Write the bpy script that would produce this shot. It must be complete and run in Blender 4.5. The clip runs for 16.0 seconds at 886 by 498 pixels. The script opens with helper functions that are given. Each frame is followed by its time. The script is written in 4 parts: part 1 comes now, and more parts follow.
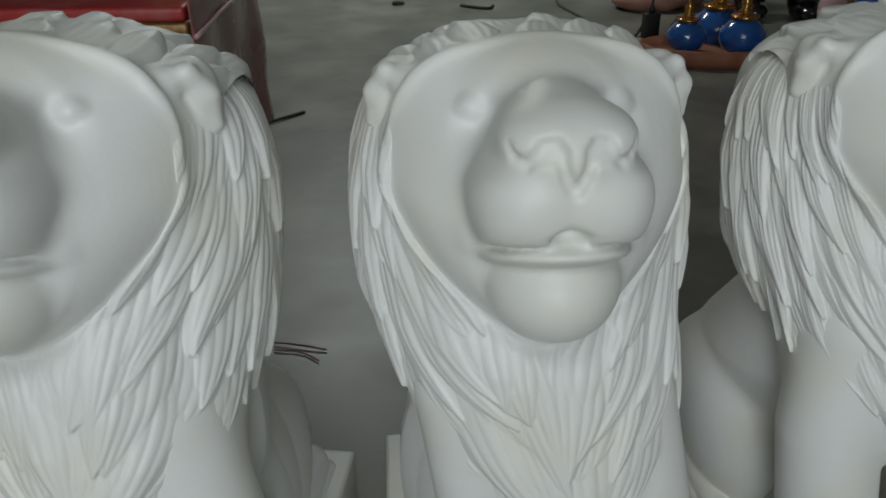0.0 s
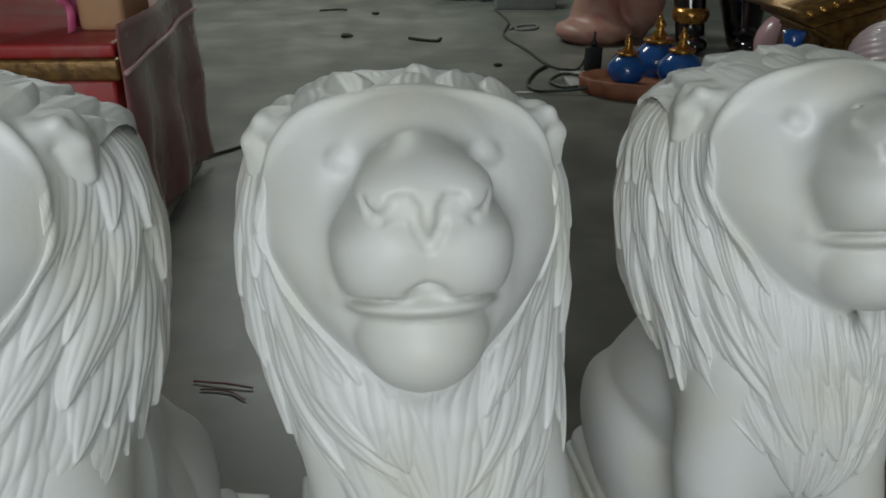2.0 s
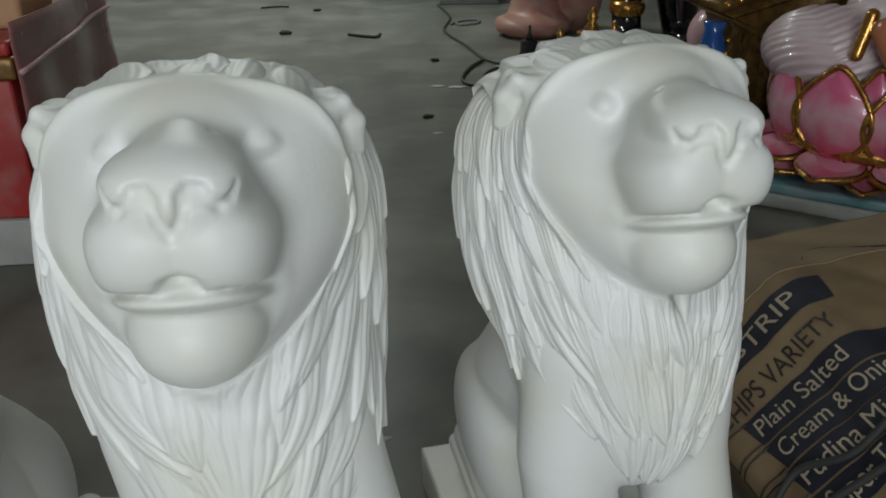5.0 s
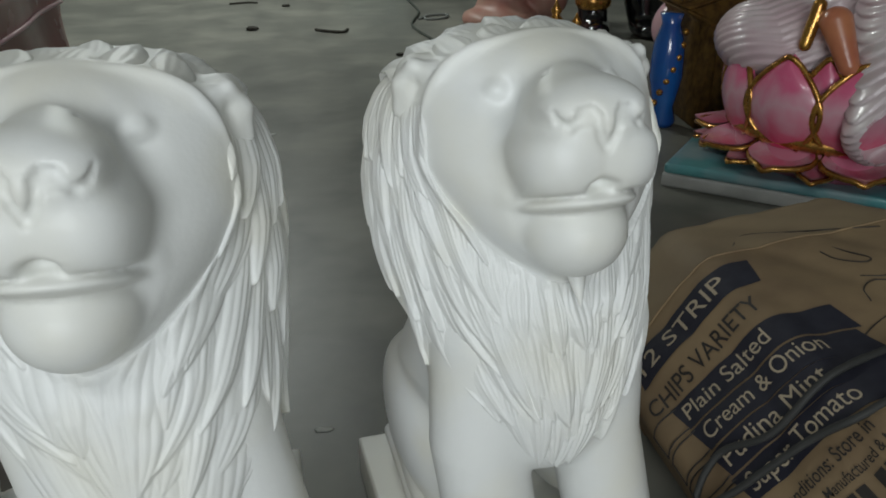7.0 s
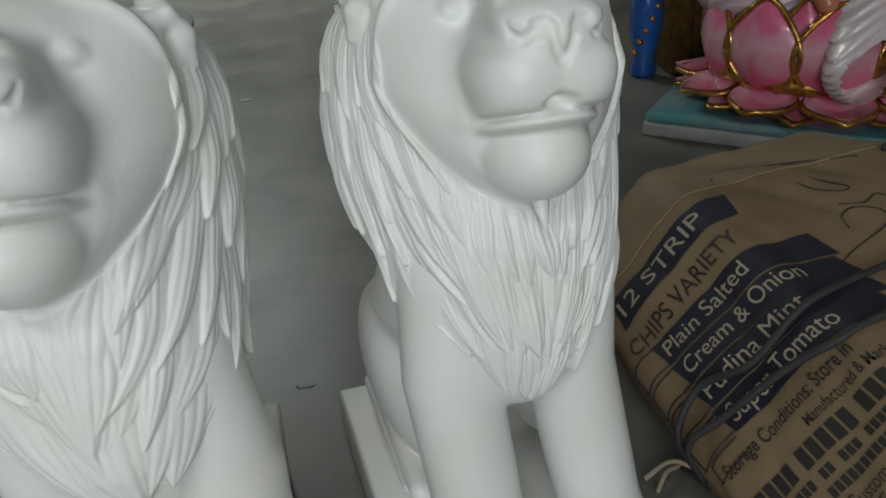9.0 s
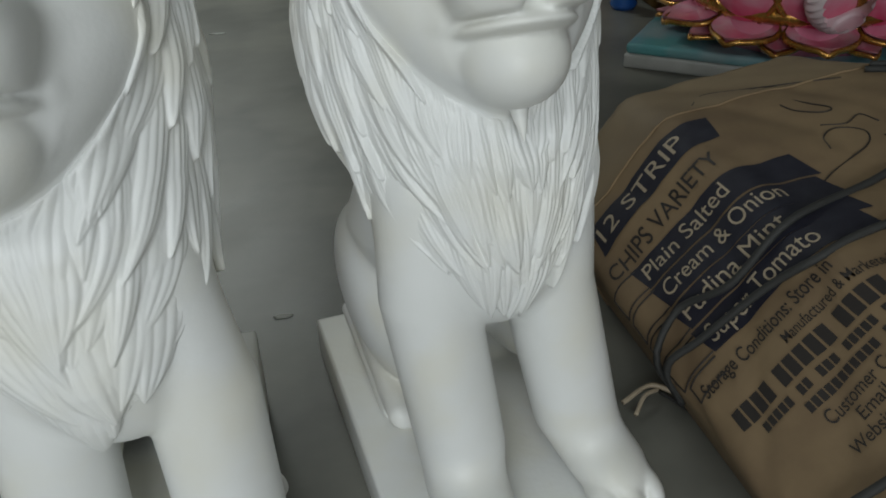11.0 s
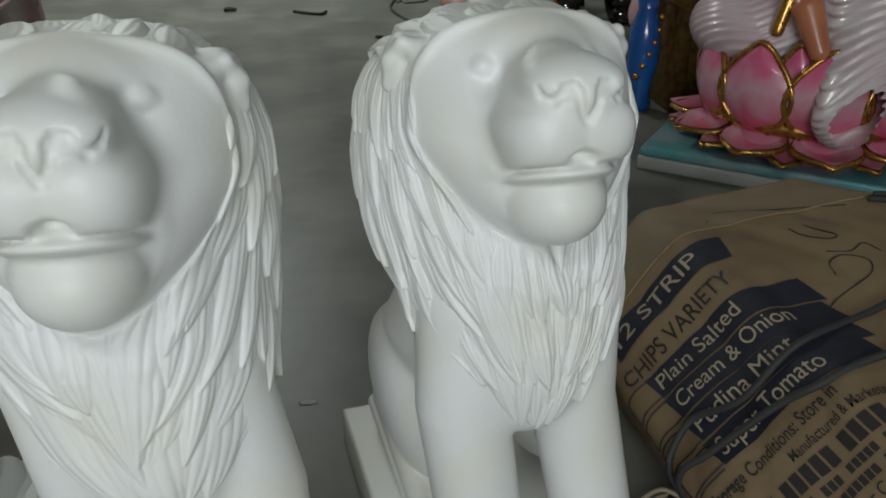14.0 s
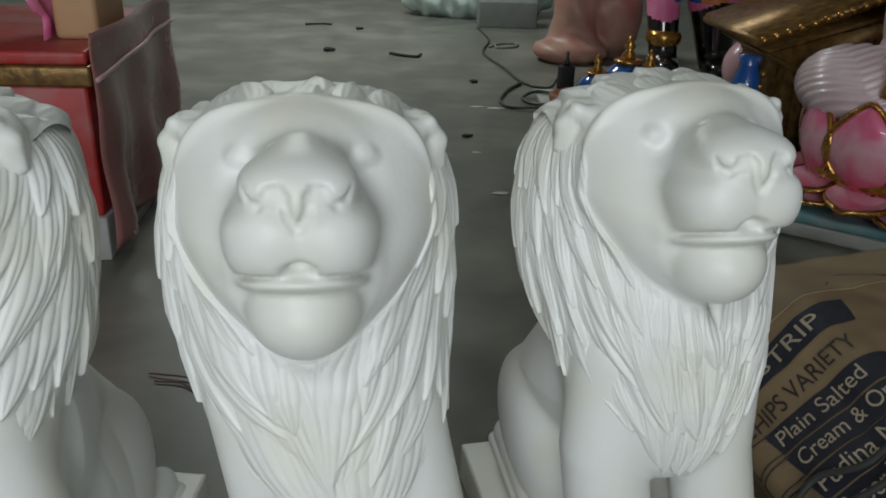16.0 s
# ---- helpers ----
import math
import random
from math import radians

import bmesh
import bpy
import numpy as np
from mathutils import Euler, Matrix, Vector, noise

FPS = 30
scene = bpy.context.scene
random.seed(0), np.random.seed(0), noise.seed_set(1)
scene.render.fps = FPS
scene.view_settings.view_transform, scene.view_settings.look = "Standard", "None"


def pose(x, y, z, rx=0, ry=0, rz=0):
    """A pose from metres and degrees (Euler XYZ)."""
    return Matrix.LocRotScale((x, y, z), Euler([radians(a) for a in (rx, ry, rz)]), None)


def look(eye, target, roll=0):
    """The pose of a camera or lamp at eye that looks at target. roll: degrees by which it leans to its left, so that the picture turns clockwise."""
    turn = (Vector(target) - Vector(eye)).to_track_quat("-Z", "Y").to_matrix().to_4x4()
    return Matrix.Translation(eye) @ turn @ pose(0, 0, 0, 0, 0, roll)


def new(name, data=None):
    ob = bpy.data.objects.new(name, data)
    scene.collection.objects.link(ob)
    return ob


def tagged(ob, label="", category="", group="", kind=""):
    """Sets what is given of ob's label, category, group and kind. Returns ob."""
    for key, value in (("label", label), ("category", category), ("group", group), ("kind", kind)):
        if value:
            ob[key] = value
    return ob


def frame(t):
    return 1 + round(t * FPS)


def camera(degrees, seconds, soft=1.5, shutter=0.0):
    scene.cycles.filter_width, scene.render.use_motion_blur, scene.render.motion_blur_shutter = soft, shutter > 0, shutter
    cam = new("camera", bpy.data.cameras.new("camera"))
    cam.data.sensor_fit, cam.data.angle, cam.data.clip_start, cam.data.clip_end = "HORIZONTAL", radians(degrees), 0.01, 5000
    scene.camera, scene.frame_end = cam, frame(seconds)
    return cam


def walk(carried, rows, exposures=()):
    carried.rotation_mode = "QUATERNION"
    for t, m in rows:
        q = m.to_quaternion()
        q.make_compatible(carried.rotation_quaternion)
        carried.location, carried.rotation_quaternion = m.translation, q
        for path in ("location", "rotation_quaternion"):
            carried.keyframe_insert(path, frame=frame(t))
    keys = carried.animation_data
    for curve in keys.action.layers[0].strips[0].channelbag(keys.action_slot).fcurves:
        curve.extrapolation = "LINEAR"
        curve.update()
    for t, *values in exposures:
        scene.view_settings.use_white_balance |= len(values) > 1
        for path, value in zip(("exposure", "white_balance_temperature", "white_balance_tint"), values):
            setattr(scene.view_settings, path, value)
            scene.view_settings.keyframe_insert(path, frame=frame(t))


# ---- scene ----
cam = camera(55.8, 16.0, soft=1.8)
PATH = [
    (0, (-0.003, -0.036, 0.974), (-0.027, 1.755, 0.083), -0.5),
    (0.5, (0.016, -0.036, 0.977), (0.013, 1.763, 0.104), -0.2),
    (1, (0.035, -0.036, 0.986), (0.054, 1.772, 0.129), 0.0),
    (1.5, (0.053, -0.039, 0.995), (0.098, 1.775, 0.156), 0.1),
    (2, (0.069, -0.036, 0.993), (0.137, 1.782, 0.161), 0.2),
    (2.5, (0.09, -0.037, 0.997), (0.187, 1.781, 0.17), 0.1),
    (3, (0.1, -0.043, 0.998), (0.215, 1.774, 0.17), 0.2),
    (3.5, (0.109, -0.044, 0.997), (0.227, 1.771, 0.165), 0.2),
    (4, (0.14, -0.037, 0.993), (0.26, 1.776, 0.157), 0.3),
    (4.5, (0.192, -0.029, 0.977), (0.321, 1.782, 0.137), 0.1),
    (5, (0.217, -0.036, 0.983), (0.361, 1.774, 0.145), -0.1),
    (7.5, (0.316, -0.052, 0.969), (0.504, 1.748, 0.117), -0.4),
    (8, (0.324, -0.052, 0.96), (0.514, 1.743, 0.099), -0.8),
    (8.5, (0.324, -0.055, 0.943), (0.516, 1.731, 0.063), -1.6),
    (9, (0.329, -0.053, 0.929), (0.524, 1.717, 0.019), -2.3),
    (9.5, (0.335, -0.053, 0.913), (0.535, 1.698, -0.032), -2.8),
    (10, (0.338, -0.048, 0.892), (0.548, 1.678, -0.097), -2.9),
    (12.5, (0.319, -0.065, 0.9), (0.565, 1.628, -0.135), -0.7),
    (13, (0.316, -0.078, 0.929), (0.551, 1.664, -0.026), -0.4),
    (13.5, (0.299, -0.091, 0.966), (0.536, 1.675, 0.058), -0.0),
    (14, (0.284, -0.091, 0.976), (0.522, 1.691, 0.098), 0.7),
    (14.5, (0.263, -0.098, 0.992), (0.496, 1.696, 0.14), 1.4),
    (15, (0.239, -0.107, 1.004), (0.466, 1.694, 0.165), 1.8),
    (15.5, (0.214, -0.116, 1.006), (0.403, 1.701, 0.19), 2.3),
    (16, (0.165, -0.141, 1.015), (0.254, 1.691, 0.216), 1.7),
]
walk(cam, [(t, look(eye, target, roll)) for t, eye, target, roll in PATH],
     [(0, -0.38), (1.5, -0.34), (3.5, -0.15), (5.0, -0.08), (7.5, 0.02), (9.5, -0.08), (12.5, -0.08), (16, 0.0)])


# ---- light ----
world = bpy.data.worlds.new("world")
scene.world = world
world.use_nodes = True
world.node_tree.nodes["Background"].inputs[0].default_value = (0.75, 0.85, 0.9, 1)
world.node_tree.nodes["Background"].inputs[1].default_value = 0.05
scene.view_settings.exposure = 0.0


def area(name, x, y, z, sx, sy, watts, colour=(1, 1, 1), rx=0, ry=0, rz=0):
    lamp = bpy.data.lights.new(name, "AREA")
    lamp.shape, lamp.size, lamp.size_y, lamp.energy, lamp.color = "RECTANGLE", sx, sy, watts, colour
    ob = new(name, lamp)
    ob.matrix_world = pose(x, y, z, rx, ry, rz)
    return tagged(ob, "ceiling tube lamp giving cool white light", "lamp", "ceiling lamps")


area("tube_lamp", -0.3, -1.3, 2.8, 1.3, 0.4, 19, (0.925, 0.975, 1.0), 0, 0, 0)
area("tube_lamp", -0.8, 6.0, 3.0, 1.2, 0.35, 76, (0.93, 1.0, 0.96))
# added front light; the opening it shines from is unseen and assumed
daylight = area("assumed_opening_light", -0.20, -3.95, 1.75, 2.4, 1.4, 114, (0.91, 0.97, 1.0), 90, 0, 0)
tagged(daylight, "cool low front light from an assumed, unseen opening", "daylight")


# ---- materials ----
def material(name, colour, rough=0.5, metal=0.0, second=None, scale=8.0, bump=0.0, bump_scale=60.0, coat=0.0, amount=0.6, sub=0.0, blotch=None):
    m = bpy.data.materials.new(name)
    m.use_nodes = True
    n, l = m.node_tree.nodes, m.node_tree.links
    b = n["Principled BSDF"]
    b.inputs["Roughness"].default_value, b.inputs["Metallic"].default_value = rough, metal
    b.inputs["Coat Weight"].default_value = coat
    b.inputs["Coat Roughness"].default_value = 0.12
    co = n.new("ShaderNodeTexCoord")
    noise_a = n.new("ShaderNodeTexNoise")
    noise_a.inputs["Scale"].default_value, noise_a.inputs["Detail"].default_value = scale, 6
    l.new(co.outputs["Object"], noise_a.inputs["Vector"])
    ramp = n.new("ShaderNodeValToRGB")
    ramp.color_ramp.elements[0].position, ramp.color_ramp.elements[1].position = 0.5 - 0.35 * amount, 0.5 + 0.35 * amount
    two = second or tuple(c * 0.8 for c in colour)
    ramp.color_ramp.elements[0].color, ramp.color_ramp.elements[1].color = (*two, 1), (*colour, 1)
    l.new(noise_a.outputs["Fac"], ramp.inputs["Fac"])
    out = ramp.outputs["Color"]
    if blotch:
        big = n.new("ShaderNodeTexNoise")
        big.inputs["Scale"].default_value, big.inputs["Detail"].default_value = blotch[1], 3
        l.new(co.outputs["Object"], big.inputs["Vector"])
        r2 = n.new("ShaderNodeValToRGB")
        r2.color_ramp.elements[0].position, r2.color_ramp.elements[1].position = 0.45, 0.68
        l.new(big.outputs["Fac"], r2.inputs["Fac"])
        mix = n.new("ShaderNodeMix")
        mix.data_type = "RGBA"
        l.new(r2.outputs["Color"], mix.inputs["Factor"])
        l.new(out, mix.inputs["A"])
        mix.inputs["B"].default_value = (*blotch[0], 1)
        out = mix.outputs["Result"]
    l.new(out, b.inputs["Base Color"])
    fine = n.new("ShaderNodeTexNoise")
    fine.inputs["Scale"].default_value, fine.inputs["Detail"].default_value = bump_scale, 5
    l.new(co.outputs["Object"], fine.inputs["Vector"])
    rr = n.new("ShaderNodeMapRange")
    rr.inputs["To Min"].default_value, rr.inputs["To Max"].default_value = max(0.02, rough - 0.08), min(1, rough + 0.1)
    l.new(noise_a.outputs["Fac"], rr.inputs["Value"])
    l.new(rr.outputs["Result"], b.inputs["Roughness"])
    if bump:
        bp = n.new("ShaderNodeBump")
        bp.inputs["Strength"].default_value, bp.inputs["Distance"].default_value = min(1, bump * 3), 0.002
        l.new(fine.outputs["Fac"], bp.inputs["Height"])
        l.new(bp.outputs["Normal"], b.inputs["Normal"])
    if sub:
        b.inputs["Subsurface Weight"].default_value, b.inputs["Subsurface Radius"].default_value = sub, (0.01, 0.01, 0.009)
        b.inputs["Subsurface Scale"].default_value = 0.4
    return m


MARBLE = material("white_marble", (0.80, 0.81, 0.80), 0.42, second=(0.75, 0.76, 0.74), scale=5, bump=0.05, bump_scale=120, blotch=((0.755, 0.745, 0.675), 7))
FLOOR = material("polished_concrete", (0.180, 0.180, 0.155), 0.40, second=(0.098, 0.098, 0.086), scale=5.0, bump=0.04, bump_scale=90, amount=0.65, blotch=((0.225, 0.220, 0.188), 2.6))
WALL = material("wall_plaster", (0.64, 0.65, 0.60), 0.8, bump=0.2, scale=2)
CARDBOARD = material("brown_cardboard", (0.255, 0.178, 0.096), 0.75, second=(0.165, 0.110, 0.060), scale=9, bump=0.15, bump_scale=50)
CARTON_FLAP = material("pale_cardboard", (0.31, 0.230, 0.135), 0.7, second=(0.23, 0.165, 0.095), scale=7, bump=0.12)
NAVY = material("navy_print", (0.008, 0.008, 0.018), 0.7, second=(0.014, 0.014, 0.026), scale=40)
INK = material("black_print", (0.025, 0.02, 0.018), 0.6)
PALE_INK = material("reversed_print", (0.46, 0.38, 0.27), 0.6)
RED = material("red_paint", (0.50, 0.04, 0.035), 0.42, second=(0.36, 0.03, 0.03), scale=5, bump=0.08, blotch=((0.42, 0.12, 0.11), 9))
PINK = material("pink_paint", (0.62, 0.10, 0.22), 0.22, second=(0.68, 0.36, 0.42), scale=4, coat=0.6, amount=0.8)
PALE_PINK = material("pale_pink_paint", (0.74, 0.50, 0.52), 0.3, second=(0.64, 0.36, 0.42), scale=5, coat=0.4)
GOLD = material("gold_paint", (0.60, 0.33, 0.07), 0.25, metal=0.8, second=(0.32, 0.13, 0.03), scale=30, bump=0.2, coat=0.3)
TEAL = material("teal_paint", (0.08, 0.27, 0.31), 0.3, second=(0.12, 0.36, 0.36), scale=4, coat=0.4, blotch=((0.25, 0.36, 0.38), 6))
SLAB_WHITE = material("slab_white", (0.50, 0.50, 0.48), 0.6, second=(0.36, 0.36, 0.34), scale=9, bump=0.1)
BLACK = material("black_gloss", (0.006, 0.006, 0.007), 0.12, coat=0.8)
BLUE = material("blue_gloss", (0.012, 0.07, 0.30), 0.15, second=(0.015, 0.11, 0.36), coat=0.8, scale=12)
PEACH = material("peach_wrap", (0.42, 0.26, 0.20), 0.45, second=(0.38, 0.16, 0.13), scale=7, amount=0.5)
PLASTIC = material("clear_wrap", (0.62, 0.74, 0.70), 0.2, second=(0.40, 0.50, 0.47), scale=14, coat=0.6, bump=0.3, bump_scale=20)
GREY = material("grey_block", (0.22, 0.235, 0.22), 0.8, bump=0.3)
BRONZE = material("dark_gold", (0.10, 0.05, 0.02), 0.35, metal=0.5, second=(0.32, 0.18, 0.05), scale=28, bump=0.4, bump_scale=50)
RUBBER = material("black_rubber", (0.012, 0.012, 0.013), 0.5)
CORD = material("dark_cord", (0.03, 0.03, 0.028), 0.7, bump=0.2)
TERRACOTTA = material("terracotta", (0.34, 0.13, 0.07), 0.6)
DUSTY_PINK = material("plastic_wrapped_pink", (0.42, 0.20, 0.19), 0.25, second=(0.30, 0.12, 0.11), scale=5, coat=0.3, bump=0.1, bump_scale=14)


# ---- mesh helpers ----
def mesh_ob(name, verts, faces, mat, parent=None, label="", smooth=True):
    me = bpy.data.meshes.new(name)
    me.from_pydata([tuple(map(float, v)) for v in verts], [], [tuple(map(int, f)) for f in faces])
    me.materials.append(mat)
    if smooth:
        me.shade_smooth()
    ob = new(name, me)
    ob.parent = parent
    if label:
        ob["label"] = label
    return ob


def part(name, bm, mat, parent=None, label="", smooth=True):
    me = bpy.data.meshes.new(name)
    bmesh.ops.recalc_face_normals(bm, faces=bm.faces)
    bm.to_mesh(me)
    bm.free()
    me.materials.append(mat)
    if smooth:
        me.shade_smooth()
    ob = new(name, me)
    ob.parent = parent
    if label:
        ob["label"] = label
    return ob


def box(x0, x1, y0, y1, z0, z1, bevel=0.004, segments=2):
    bm = bmesh.new()
    bmesh.ops.create_cube(bm, size=1.0)
    bmesh.ops.transform(bm, matrix=Matrix.Translation(((x0 + x1) / 2, (y0 + y1) / 2, (z0 + z1) / 2)) @ Matrix.Diagonal((x1 - x0, y1 - y0, z1 - z0, 1)), verts=bm.verts)
    if bevel:
        bmesh.ops.bevel(bm, geom=bm.edges[:], offset=bevel, segments=segments, affect="EDGES", profile=0.6)
    return bm


def thing(name, x, y, z, rz=0.0, label="", category="", group="", kind=""):
    ob = new(name)
    ob.matrix_world = pose(x, y, z, 0, 0, rz)
    return tagged(ob, label, category, group, kind)


def lathe(profile, turns=32):
    """A turned form from (radius, height) pairs."""
    bm = bmesh.new()
    rings = []
    for r, z in profile:
        rings.append([bm.verts.new((r * math.cos(2 * math.pi * k / turns), r * math.sin(2 * math.pi * k / turns), z)) for k in range(turns)])
    for a, b in zip(rings, rings[1:]):
        for k in range(turns):
            bm.faces.new((a[k], a[(k + 1) % turns], b[(k + 1) % turns], b[k]))
    bm.faces.new(rings[0][::-1])
    bm.faces.new(rings[-1])
    return bm


def tube(points, radius, sides=8, steps=6):
    """A round cord through points, smoothed (Catmull-Rom)."""
    pts = [Vector(p) for p in points]
    pts = [pts[0] * 2 - pts[1]] + pts + [pts[-1] * 2 - pts[-2]]
    line = []
    for a, b, c, d in zip(pts, pts[1:], pts[2:], pts[3:]):
        for k in range(steps):
            t = k / steps
            line.append(0.5 * (2 * b + (c - a) * t + (2 * a - 5 * b + 4 * c - d) * t * t + (3 * b - a - 3 * c + d) * t ** 3))
    line.append(pts[-2])
    bm = bmesh.new()
    rings = []
    for i, p in enumerate(line):
        way = (line[min(i + 1, len(line) - 1)] - line[max(i - 1, 0)]).normalized()
        side = way.cross(Vector((0.13, 0.21, 0.97))).normalized()
        up = side.cross(way)
        r = radius(i / (len(line) - 1)) if callable(radius) else radius
        rings.append([bm.verts.new(p + r * (math.cos(2 * math.pi * k / sides) * side + math.sin(2 * math.pi * k / sides) * up)) for k in range(sides)])
    for a, b in zip(rings, rings[1:]):
        for k in range(sides):
            bm.faces.new((a[k], a[(k + 1) % sides], b[(k + 1) % sides], b[k]))
    bm.faces.new(rings[0][::-1])
    bm.faces.new(rings[-1])
    return bm


# ---- sculpting by distance fields ----
def smin(a, b, k):
    h = np.maximum(k - np.abs(a - b), 0) / k
    return np.minimum(a, b) - h * h * k * 0.25


def smax(a, b, k):
    return -smin(-a, -b, k)


def ellipsoid(p, c, r):
    q = (p - np.array(c, np.float32)) / np.array(r, np.float32)
    k0 = np.sqrt((q * q).sum(-1))
    k1 = np.sqrt(((q / np.array(r, np.float32)) ** 2).sum(-1)) + 1e-6
    return k0 * (k0 - 1) / k1


def boxy(p, c, r, n):
    d = [np.abs((p[..., k] - c[k]) / r[k]) ** n for k in range(3)]
    return ((d[0] + d[1] + d[2]) ** (1 / n) - 1) * min(r)


def capsule(p, a, b, ra, rb):
    a, b = np.array(a, np.float32), np.array(b, np.float32)
    d = b - a
    t = np.clip(((p - a) @ d) / (d @ d), 0, 1)
    return np.sqrt(((p - a - t[..., None] * d) ** 2).sum(-1)) - (ra + (rb - ra) * t)


def mirror(p):
    q = p.copy()
    q[..., 0] = np.abs(q[..., 0])
    return q


def surface_net(field, low, high, h, polish=2):
    """The zero surface of a field over a box, as vertices and quads."""
    n = [int((b - a) / h) + 2 for a, b in zip(low, high)]
    ax = [np.float32(a) + h * np.arange(k, dtype=np.float32) for a, k in zip(low, n)]
    F = np.empty(n, np.float32)
    yz = np.stack(np.meshgrid(ax[1], ax[2], indexing="ij"), -1)
    for i0 in range(0, n[0], 16):
        xs = ax[0][i0 : i0 + 16]
        p = np.empty((len(xs), n[1], n[2], 3), np.float32)
        p[..., 0] = xs[:, None, None]
        p[..., 1:] = yz
        F[i0 : i0 + 16] = field(p)
    S = F < 0
    total = sum(S[a : n[0] - 1 + a, b : n[1] - 1 + b, c : n[2] - 1 + c].astype(np.int8) for a in (0, 1) for b in (0, 1) for c in (0, 1))
    cells = np.argwhere((total > 0) & (total < 8))
    index = np.full([k - 1 for k in n], -1, np.int64)
    index[tuple(cells.T)] = np.arange(len(cells))
    corner = [(a, b, c) for a in (0, 1) for b in (0, 1) for c in (0, 1)]
    value = np.stack([F[tuple((cells + k).T)] for k in corner], 1)
    summed, count = np.zeros((len(cells), 3)), np.zeros(len(cells))
    for i in range(8):
        for j in range(i + 1, 8):
            if sum(abs(u - v) for u, v in zip(corner[i], corner[j])) == 1:
                cross = (value[:, i] < 0) != (value[:, j] < 0)
                t = np.where(cross, value[:, i] / np.where(cross, value[:, i] - value[:, j], 1), 0)
                at = np.array(corner[i]) + t[:, None] * (np.array(corner[j]) - np.array(corner[i]))
                summed += at * cross[:, None]
                count += cross
    verts = np.array(low) + h * (cells + summed / count[:, None])
    quads = []
    for axis in range(3):
        sl0, sl1 = [slice(None)] * 3, [slice(None)] * 3
        sl0[axis], sl1[axis] = slice(0, -1), slice(1, None)
        a, b = S[tuple(sl0)], S[tuple(sl1)]
        where = np.argwhere(a != b)
        u, v = (axis + 1) % 3, (axis + 2) % 3
        where = where[(where[:, u] > 0) & (where[:, v] > 0) & (where[:, u] < n[u] - 1) & (where[:, v] < n[v] - 1)]
        du, dv = np.eye(3, dtype=int)[u], np.eye(3, dtype=int)[v]
        q = np.stack([index[tuple((where - k).T)] for k in (du + dv, dv, 0 * du, du)], 1)
        flip = ~a[tuple(where.T)]
        q[flip] = q[flip][:, ::-1]
        quads.append(q)
    quads = np.concatenate(quads)
    verts = verts.astype(np.float32)
    for _ in range(polish):
        d = field(verts)
        e = np.float32(h * 0.4)
        g = np.stack([field(verts + e * np.eye(3, dtype=np.float32)[k]) - field(verts - e * np.eye(3, dtype=np.float32)[k]) for k in range(3)], 1) / (2 * e)
        g2 = np.maximum((g * g).sum(1), 0.25)
        verts = verts - np.clip(d / g2, -h * 0.6, h * 0.6)[:, None] * g
    return verts, quads


# ---- the lion: seated, facing -y, nought at the middle of the chest's foot ----
JAW = 1.45  # how full the lower rim of the face is


def face_rim(x, z):
    """Nought at the middle of the face and one at its rim, flat above and pointed under the chin; and the rim's depth."""
    up = z > 0.705
    zz = np.where(up, (z - 0.705) / 0.113, (z - 0.705) / 0.112)
    xx = np.abs(x) / 0.122
    out = np.where(up, (xx ** 3 + np.abs(zz) ** 3) ** (1 / 3), (xx ** JAW + np.abs(zz) ** JAW) ** (1 / JAW))
    return out, 0.074 + 1.9 * x * x - np.clip(0.75 - z, -0.08, 0.2) * 0.36


def mane_hull(p):
    x, y, z = p[..., 0], p[..., 1], p[..., 2]
    inside, rim_y = face_rim(x, z)
    hood = smax(smax((inside - 1.005) * 0.105 + 0.12 * np.maximum(y - 0.105, 0), rim_y + 0.009 * np.clip((0.785 - z) / 0.03, 0, 1) - y, 0.004), y - 0.22, 0.02)
    d = ellipsoid(p, (0, 0.215, 0.690), (0.148, 0.150, 0.175))
    d = smax(d, z - 0.806 + 1.6 * x * x + 0.9 * (y - 0.13) ** 2, 0.035)
    d = smin(d, ellipsoid(p, (0, 0.185, 0.590), (0.147, 0.150, 0.165)), 0.05)
    d = smin(d, ellipsoid(p, (0, 0.106, 0.490), (0.122, 0.099, 0.165)), 0.04)
    d = smin(d, ellipsoid(p, (0, 0.070, 0.425), (0.075, 0.064, 0.090)), 0.04)
    return smin(d, hood, 0.016)


def muzzle(p):
    m = mirror(p)
    t = p.copy()
    t[..., 2] = p[..., 2] + 0.36 * (p[..., 1] + 0.04)
    q = p.copy()
    q[..., 0] = p[..., 0] * 0.061 / (0.061 - 0.34 * np.clip(p[..., 2] - 0.735, 0, 0.07))
    muz = boxy(q, (0, 0.045, 0.734), (0.061, 0.085, 0.057), 2.3)
    muz = smin(muz, ellipsoid(m, (0.029, 0.006, 0.732), (0.035, 0.050, 0.034)), 0.020)
    muz = smin(muz, capsule(p, (0, 0.072, 0.776), (0, 0.000, 0.770), 0.027, 0.028), 0.022)
    muz = smin(muz, boxy(t, (0, 0.032, 0.734), (0.0610, 0.076, 0.034), 4.0), 0.012)
    muz = smax(muz, 0.7080 - t[..., 2], 0.004)
    muz = smin(muz, ellipsoid(p, (0, 0.020, 0.772), (0.043, 0.050, 0.026)), 0.022)
    nose = ellipsoid(m, (0.027, -0.010, 0.780), (0.021, 0.028, 0.0150))
    nose = smin(nose, ellipsoid(p, (0, -0.016, 0.775), (0.030, 0.030, 0.0220)), 0.018)
    return smin(muz, nose, 0.016)


